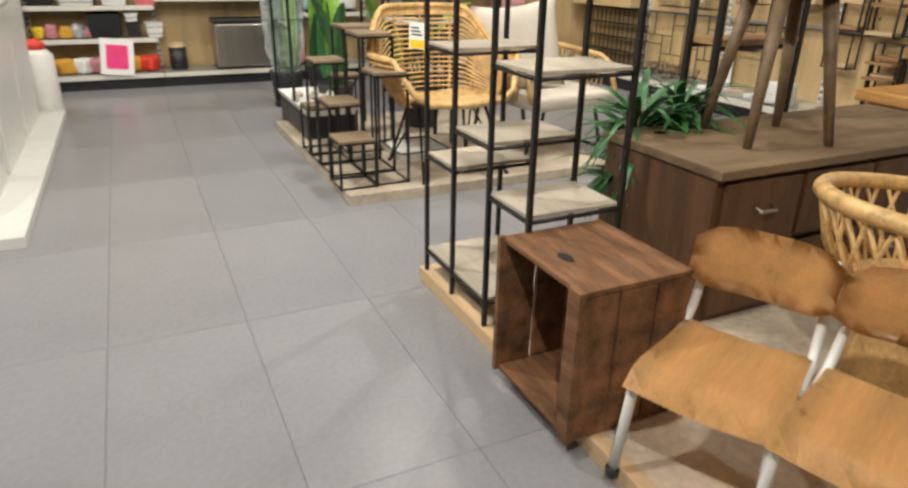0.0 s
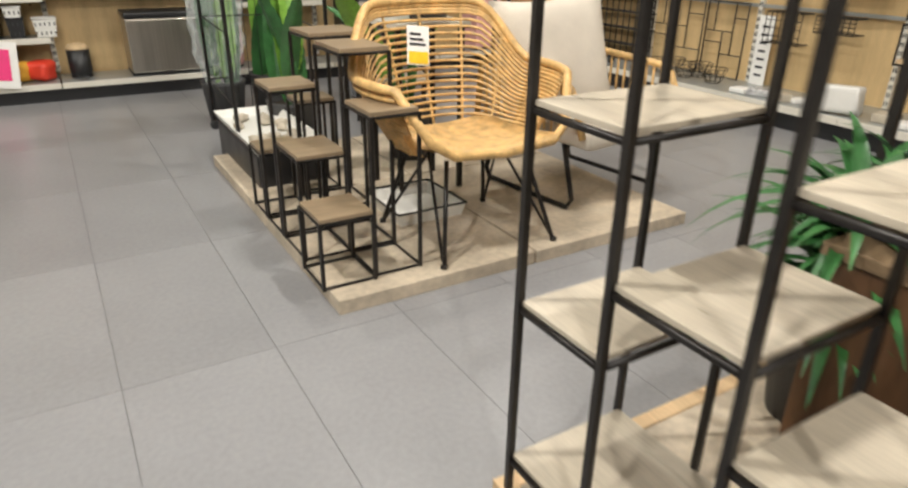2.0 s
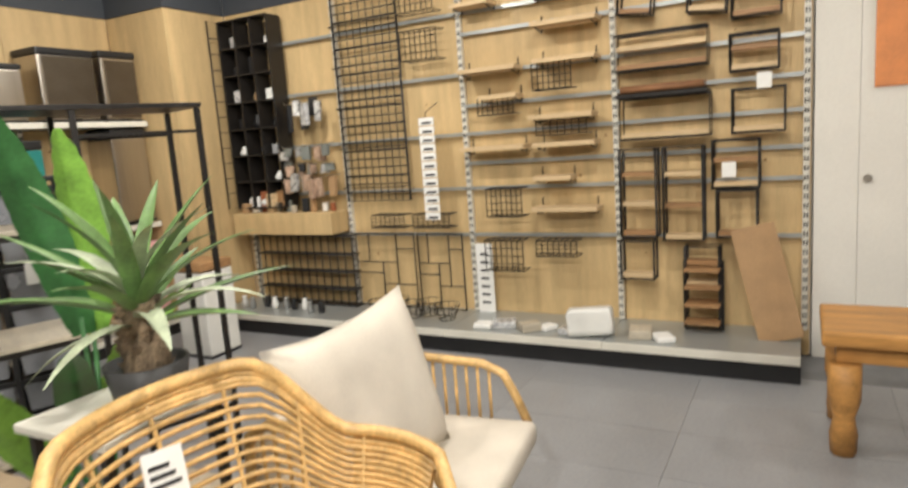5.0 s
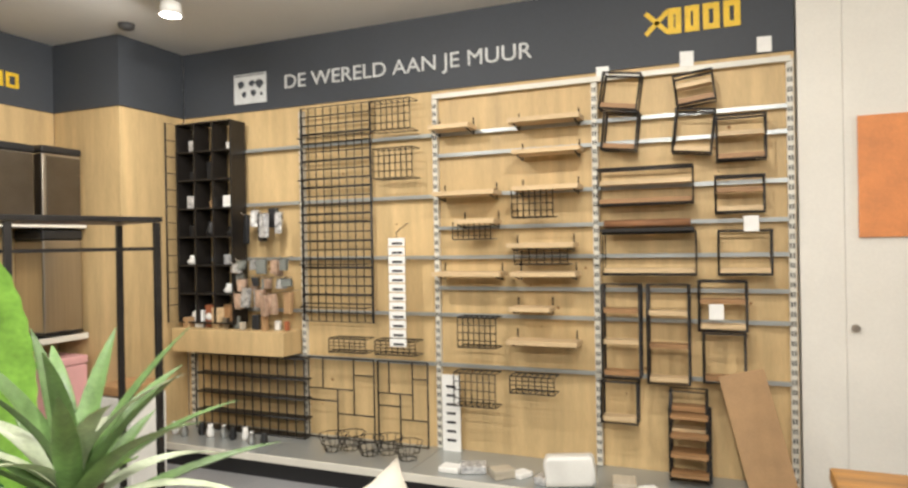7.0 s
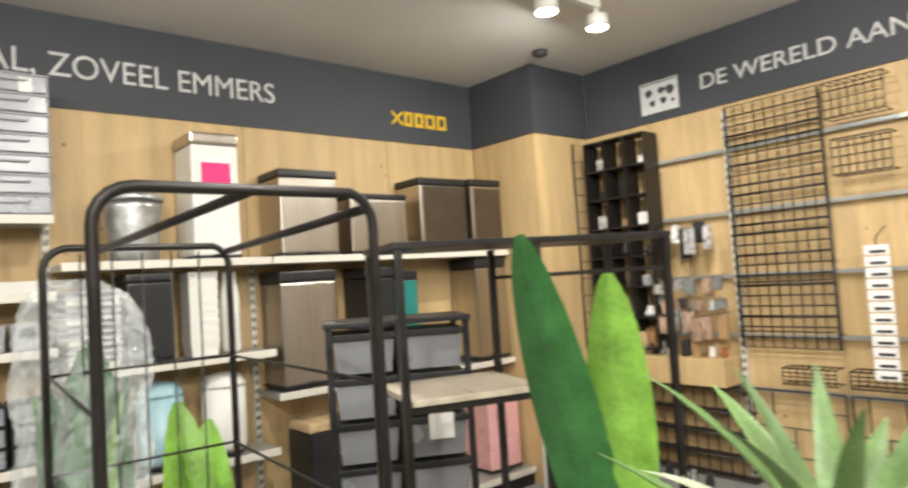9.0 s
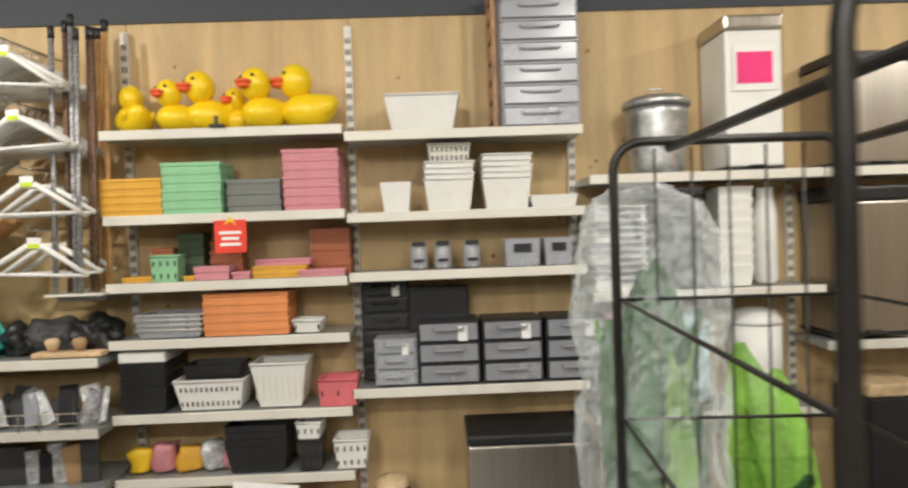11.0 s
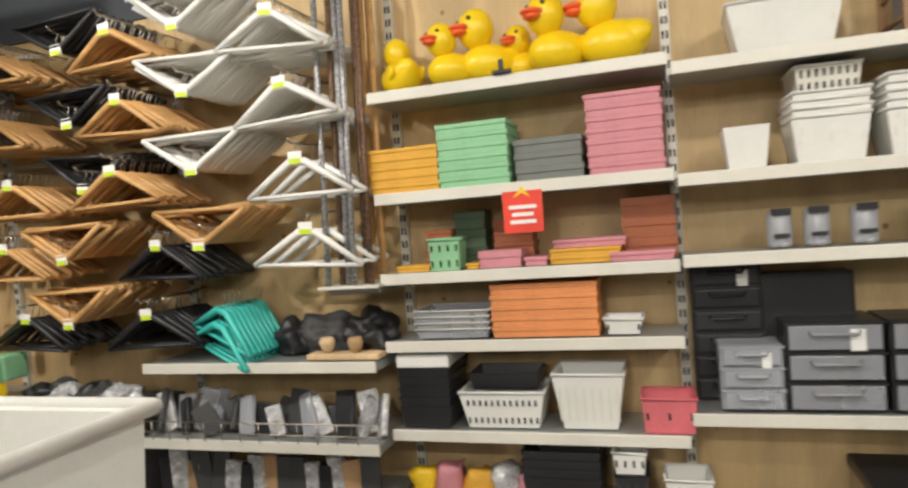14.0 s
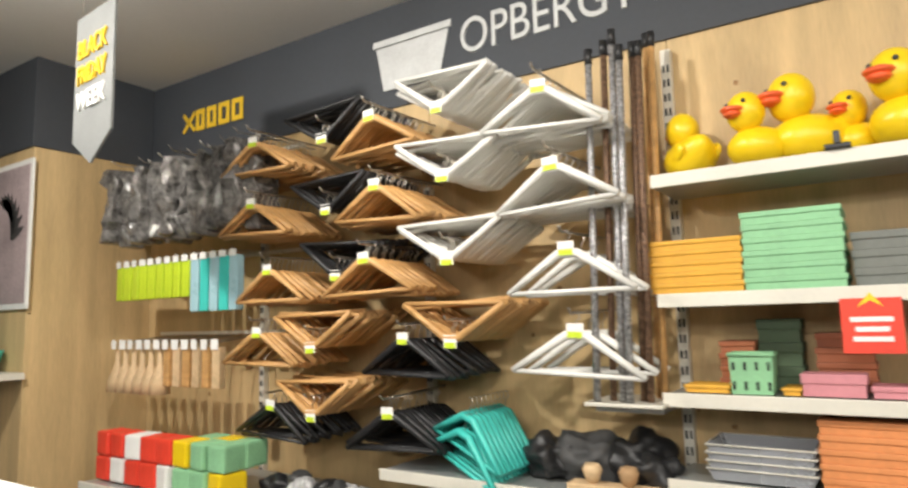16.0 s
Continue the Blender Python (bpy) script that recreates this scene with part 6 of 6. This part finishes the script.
for x, z in ((-0.32, 2.19), (-0.95, 2.20), (-0.29, 1.93), (-0.96, 1.94), (-0.35, 1.67), (-0.86, 1.66), (-0.92, 1.41)):
    hanger_row(x, z, "wood")
for x, z in ((0.02, 1.39), (-0.61, 1.37), (-0.61, 1.12)):
    hanger_row(x, z, "wood", True)
for x, z in ((0.36, 2.15), (0.39, 1.90), (0.43, 1.64), (0.45, 1.40)):
    hanger_row(x, z, "white", False, 14 if z > 1.7 else 3)
for x, z in ((-0.02, 2.18), (0.0, 1.94), (0.01, 1.66)):
    hanger_row(x, z, "white", True, 16)
for x, z, f in ((-0.61, 2.19, True), (-0.59, 1.90, True), (-0.54, 1.64, True), (-0.22, 1.38, False), (-0.90, 1.12, False), (-0.30, 1.12, False)):
    hanger_row(x, z, "black", f, 13, 9.24)

# curtain rods in a rack
rods = thing("curtain_rods", "bundle of silver and brown glitter curtain rods", "rods", (0.54, 9.27, 1.19))
GLIT = mat("silver_glitter", (0.55, 0.55, 0.56), 0.35, 0.7, 0.6, 120, 260, 0.5)
BGLIT = mat("brown_glitter", (0.22, 0.13, 0.08), 0.45, 0.4, 0.6, 120, 260, 0.5)
for k, (x, y, m, h) in enumerate(((-0.07, 0.0, GLIT, 1.05), (-0.03, 0.03, BGLIT, 1.08), (0.005, 0.01, GLIT, 1.10), (0.03, 0.0, GLIT, 1.04), (0.055, 0.05, BGLIT, 1.06), (0.08, 0.03, BGLIT, 1.05), (0.10, 0.10, HANGW, 1.1), (0.07, 0.15, HANGW, 1.12), (0.02, 0.2, HANGW, 1.1))):
    rd = part("rod", tube(bmesh.new(), [(x, y, 0.012), (x + 0.012, y + 0.03, h)], 0.011, 8), m, rods)
    part("cap", tube(bmesh.new(), [(x + 0.012, y + 0.03, h + 0.001), (x + 0.0125, y + 0.031, h + 0.05)], 0.013, 8), BPLAST, rd)
part("foot_tray", box(-0.10, 0.13, -0.03, 0.22, 0.0, 0.011, 0.003), SHWHITE, rods)
part("bracket", box(-0.09, 0.11, 0.04, 0.30, -0.022, -0.002), SHUNDER, rods)

# teal hangers lying in bundles and dark goods on the shelf
TL = mesh("body", hanger_mesh("t", False), TEAL)
for row, (dx, dz) in enumerate(((0.0, 0.0), (0.02, 0.055))):
    for k in range(9):
        t = thing("clothes_hanger", "turquoise plastic clothes hanger lying in a bundle", "hanger", (0.0 + dx, 9.27 + 0.03 * k, 0.955 + 0.12 + dz), -24, "turquoise hangers")
        t.matrix_basis = t.matrix_basis @ Matrix.Rotation(radians(14), 4, "Y")
        share("body", TL, t)
        share("hook", HOOK, t)


def lump(sx, sy, sz, seed, rough=0.3):
    bm = bmesh.new()
    bmesh.ops.create_icosphere(bm, subdivisions=4, radius=1.0)
    off = Vector((seed * 3.1, seed * 1.7, seed))
    for v in bm.verts:
        v.co *= 1 + rough * noise.noise(v.co * 1.6 + off) + 0.22 * (0.3 - abs(noise.noise(v.co * 3.2 + off))) + 0.06 * noise.noise(v.co * 9 + off)
        v.co = Vector((v.co.x * sx, v.co.y * sy, v.co.z * sz + sz * 0.8))
        v.co.z = max(0, v.co.z)
    for f in bm.faces:
        f.smooth = True
    return bm


for k, (x, y, s) in enumerate(((0.26, 9.38, 0.08), (0.38, 9.42, 0.10), (0.52, 9.44, 0.10), (0.60, 9.36, 0.07), (0.20, 9.46, 0.07))):
    solo("folded_velvet_bag", lump(s, s * 0.8, s * 0.8, k + 2, 0.6), BPLAST if k != 1 else POT, "dark velvet bag folded up on the shelf", "bag", (x, y, 0.942), 0, "dark bundles on the shelf", smooth=False)
hook_bar = thing("wall_hook_board", "pale wooden hook board lying on the shelf", "hook board", (0.52, 9.28, 0.943))
part("board", box(-0.15, 0.13, -0.035, 0.035, 0, 0.022, 0.006), PINE, hook_bar)
for x in (-0.08, 0.03):
    part("knob", lathe(bmesh.new(), [(0.012, 0.022), (0.02, 0.03), (0.03, 0.06), (0.022, 0.075)], 14, x, 0), PINE if x < 0 else CARTON, hook_bar)
# packets in the wire tray below
rp = random.Random(8)
for k in range(22):
    x = -0.32 + 0.045 * k
    w, h = rp.uniform(0.05, 0.09), rp.uniform(0.10, 0.17)
    bm = box(-w / 2, w / 2, -0.012, 0.012, 0, h, 0.006)
    for v in bm.verts:
        v.co.y += 0.012 * noise.noise(v.co * 25 + Vector((k, 0, 0)))
    ob = solo("flat_pack", bm, [BAG, BPLAST, BAG, CLEAR, BAG, POT, BPLAST][rp.randrange(7)], "glossy packet standing in the wire tray", "packet", (0, 0, 0), 0, "packets in the tray")
    ob.matrix_world = pose(x, 9.27 + 0.03 * (k % 3), 0.664, -16, rp.uniform(-32, 32), rp.uniform(-50, 50))
tray_rail = thing("wire_tray", "wire tray front along the lower shelf", "tray", (0.15, 9.195, 0.66))
for z in (0.03, 0.07):
    part("wire", tube(bmesh.new(), [(-0.51, 0, z), (0.5, 0, z)], 0.003, 5), STEEL, tray_rail)
for k in range(14):
    part("wire", tube(bmesh.new(), [(-0.51 + k * 0.0777, 0, 0.0), (-0.51 + k * 0.0777, 0, 0.07)], 0.0022, 4), STEEL, tray_rail)
for k in range(20):
    ob = solo("flat_pack", lump(0.05, 0.05, 0.05, k + 30, 0.4), [BAG, BPLAST, CARTON, POT, YCARD, BAG][k % 6], "small packet on the low shelf", "packet", (-0.30 + 0.046 * k, 9.30 + 0.05 * (k % 2), 0.127), 0, "low packets")
for k in range(16):
    ob = solo("flat_pack", box(-0.035, 0.035, -0.012, 0.012, 0, rp.uniform(0.12, 0.2), 0.005), [BPLAST, BAG, CARTON, POT, POT, BAG][k % 6], "packet hanging below the tray", "packet", (0, 0, 0), 0, "hanging packets")
    ob.matrix_world = pose(-0.31 + 0.058 * k, 9.30, 0.42, 0, rp.uniform(-8, 8), rp.uniform(-25, 25))
lowrack = solo("low_rack_shelf", box(-0.345, 0.635, 9.22, YB - 0.04, 0.385, 0.418, 0.003), SHUNDER, "grey steel shelf under the wire tray", "shelf")

# far left bay: bags, pegs, brushes, sponges
rails = thing("hook_rails", "steel hook rails carrying small hanging goods", "rail")
for z in (2.30, 1.80, 1.42):
    part("rail", box(-2.15, -1.05, YB - 0.055, YB - 0.034, z - 0.008, z + 0.008), SHWHITE, rails)
for k in range(14):
    bm = box(-0.05, 0.05, -0.06, 0.06, -0.38, 0.0, 0.02, 3)
    bmesh.ops.subdivide_edges(bm, edges=[e for e in bm.edges if e.calc_length() > 0.15], cuts=7, use_grid_fill=True)
    for v in bm.verts:
        v.co.x *= 0.55 + 0.45 * min(1.0, -v.co.z / 0.12)
        v.co += Vector((noise.noise(v.co * 16 + Vector((k, 0, 0))), noise.noise(v.co * 14 + Vector((0, k, 0))), 0.3 * noise.noise(v.co * 15))) * 0.045
    t = thing("garment_bag", "glossy grey packed garment bag on a hook", "bag", (-2.06 + 0.08 * k, 9.22 + 0.05 * (k % 3), 2.26 - 0.02 * (k % 2)), rh.uniform(-10, 10), "garment bags")
    part("bag", bm, mat("smoky_film_bag", (0.20, 0.19, 0.18), 0.16, 0.35, 0.8, 18, 60, 1.0) if k == 0 else bpy.data.materials["smoky_film_bag"], t)
    part("hook", tube(bmesh.new(), [(0, 0.33, 0.04), (0, 0.0, 0.03), (0, -0.03, 0.05)], 0.003, 4), STEEL, t)
for k in range(14):
    g = k < 9
    t = thing("hanging_peg_pack", "lime green peg pack on a hook" if g else "teal brush pack on a hook", "packet", (-2.04 + 0.068 * k, 9.26, 1.76), rh.uniform(-6, 6), "green and teal packs")
    part("packet", box(-0.027, 0.027, -0.02, 0.02, -0.17 if g else -0.24, 0, 0.006), LIME if g else BLUEM if k % 2 else TEAL, t)
    part("hook", tube(bmesh.new(), [(0, 0.28, 0.03), (0, -0.01, 0.02), (0, -0.03, 0.035)], 0.003, 4), STEEL, t)
    part("header_card", box(-0.022, 0.022, -0.026, -0.023, -0.005, 0.025), CARD, t)
for k in range(12):
    t = thing("hanging_brush_pack", "wooden brush pack on a hook", "packet", (-2.06 + 0.072 * k, 9.26, 1.38), rh.uniform(-6, 6), "wooden brush packs")
    if k < 6:
        part("brush", lathe(bmesh.new(), [(0.012, -0.03), (0.014, -0.10), (0.045, -0.18), (0.05, -0.24)], 12), PINE, t)
    else:
        part("peg_card", box(-0.024, 0.024, -0.018, 0.018, -0.20, -0.02, 0.005), PINE if k % 2 else HANGW, t)
    part("hook", tube(bmesh.new(), [(0, 0.28, 0.03), (0, -0.01, 0.0), (0, 0.0, -0.035)], 0.003, 4), STEEL, t)
    part("header_card", box(-0.022, 0.022, -0.026, -0.023, -0.03, 0.015), CARD, t)
for k in range(24):
    i, j = k % 8, k // 8
    m = [REDSIGN, CARD, REDSIGN][(i + j) % 3] if i < 5 else [BOXG, YELLOW, mat("blue_sponge", (0.05, 0.22, 0.55), 0.8) if k == 7 else BOXG][(i + j) % 3]
    solo("sponge_pack", box(-0.05, 0.05, -0.06, 0.06, 0, 0.105, 0.012), m, "small coloured sponge pack on the shelf", "packet", (-1.82 + 0.115 * i, 9.12 + 0.10 * (j % 2), 0.778 + 0.107 * (j // 2) + (0.107 if i > 4 and j == 1 else 0)), rh.uniform(-12, 12), "sponge packs")
for k in range(6):
    solo("folded_mat", lump(0.10, 0.09, 0.07, 50 + k, 0.4), [BPLAST, POT, BAG, BPLAST, POT, BPLAST][k], "dark folded bag beside the sponges", "bag", (-0.85 + 0.10 * (k % 5), 9.30, 0.127), 0, "dark bags")
dark = thing("bag_rack", "rack of dark folded shopping bags", "rack", (-0.68, 9.30, 0.127))
part("frame", box(-0.24, 0.24, -0.10, 0.28, 0.0, 0.62, 0.01), POT, dark)
for k in range(6):
    part("bag", lump(0.085, 0.07, 0.06, 70 + k, 0.5), [BPLAST, POT, BAG][k % 3], dark).location = (-0.19 + 0.075 * k, -0.04 + 0.02 * (k % 2), 0.62)

sign = thing("hanging_sign", "grey pennant sale sign hanging from the ceiling", "sign", (-1.13, 8.60, 2.04), -5)
bm = bmesh.new()
pts = [(-0.155, 0.10), (0.0, 0.0), (0.155, 0.10), (0.155, 0.58), (-0.155, 0.58)]
f0 = [bm.verts.new((x, -0.004, z)) for x, z in pts]
f1 = [bm.verts.new((x, 0.004, z)) for x, z in pts]
bm.faces.new(f0)
bm.faces.new(f1[::-1])
for k in range(5):
    bm.faces.new((f0[k], f1[k], f1[(k + 1) % 5], f0[(k + 1) % 5]))
part("board", bm, mat("slate_sign_board", (0.20, 0.205, 0.20), 0.5), sign)
for wd, z, m in (("BLACK", 0.41, YELLET), ("FRIDAY", 0.31, YELLET), ("WEEK", 0.21, CARD)):
    lettering("lettering", wd, 0.10, m, sign, Matrix.Translation((-0.115, -0.010, z)), 0.23)
for x in (-0.12, 0.12):
    part("cord", tube(bmesh.new(), [(x, 0, 0.58), (x, 0, ZC - 2.08)], 0.0015, 4), STEEL, sign)
pst = thing("wall_poster", "pale poster with a plant picture on the plywood return", "poster", (-2.52, 8.946, 1.56))
part("frame", box(-0.20, 0.20, -0.012, 0, 0, 0.76, 0.003), CARD, pst)
part("print", box(-0.18, 0.18, -0.015, -0.0125, 0.03, 0.73), mat("faded_pink_print", (0.45, 0.36, 0.36), 0.5, 0, 0.3, 4), pst)
bm = bmesh.new()
for k in range(9):
    l = leaf(0.16, 0.05, 0.3, 5)
    l.transform(Matrix.Translation((0.0, -0.0165, 0.36 + 0.02 * k)) @ Matrix.Rotation(radians(-20 - 17.5 * k), 4, "Y") @ Matrix.Rotation(radians(90), 4, "X"))
    tm = bpy.data.meshes.new("t")
    for v in l.verts:
        v.co.y = -0.0165
    l.to_mesh(tm)
    bm.from_mesh(tm)
    l.free()
part("printed_plant", bm, POT, pst)
lsh = thing("side_shelf", "white steel shelf with a turquoise bowl at the wall return", "shelf", (-2.62, 8.80, 1.22))
part("shelf", box(-0.3, 0.3, -0.12, 0.145, 0, 0.03), SHWHITE, lsh)
solo("bowl", lathe(bmesh.new(), [(0.05, 0), (0.12, 0.05), (0.14, 0.11), (0.12, 0.11)], 24), TEAL, "turquoise bowl on the white shelf", "bowl", (-2.56, 8.80, 1.25), smooth=True)

# white bulk bins on a low plinth along the aisle
isl = thing("bin_plinth", "low white plinth under the bulk bins", "plinth")
part("plinth", box(-0.6, 0.92, 5.50, 8.10, 0, 0.05, 0.004), WPLAST, isl)
for k in range(3):
    b = thing("bulk_bin", "large white plastic bulk bin on a plinth", "bin", (0.16, 5.95 + 0.83 * k, 0.05), 0, "white bulk bins")
    hz = 0.78 if k < 2 else 1.09
    part("tub", taper(-0.64, 0.66, -0.39, 0.39, 0, hz, 0.05, wall=0.02), WPLAST, b)
    part("rim", tube(bmesh.new(), [(-0.65, -0.4, hz), (0.67, -0.4, hz), (0.67, 0.4, hz), (-0.65, 0.4, hz)], 0.014, 8, True), WPLAST, b)
    for q in range(5):
        solo("wrapped_goods", lump(0.14, 0.12, 0.08, 90 + q + 5 * k, 0.4), CLEAR if q % 2 else BAG, "loose film-wrapped goods in the white bin", "packet", (-0.25 + 0.2 * q, 5.95 + 0.83 * k, 0.06), 0, "goods in bins")
can = thing("storage_can", "white canister with a red lid beside the bins", "canister", (0.80, 8.22, 0.0))
part("body", lathe(bmesh.new(), [(0.10, 0), (0.105, 0.02), (0.105, 0.42), (0.07, 0.46)], 24), WPLAST, can)
part("lid", lathe(bmesh.new(), [(0.06, 0.461), (0.065, 0.50), (0.03, 0.53)], 20), REDSIGN, can)

# ---- floor tiles ----
TW, TL2 = 0.40, 0.84
X0, Y0 = 1.61 - 8 * TW, 3.73 - 6 * TL2
tile = mesh("tile", bx(bmesh.new(), 0.0008, TW - 0.0008, 0.0008, TL2 - 0.0008, -0.006, 0.0), FLOOR)
for i in range(18):
    for j in range(13):
        share("tile", tile, floor, Matrix.Translation((X0 + i * TW, Y0 + j * TL2, 0)))
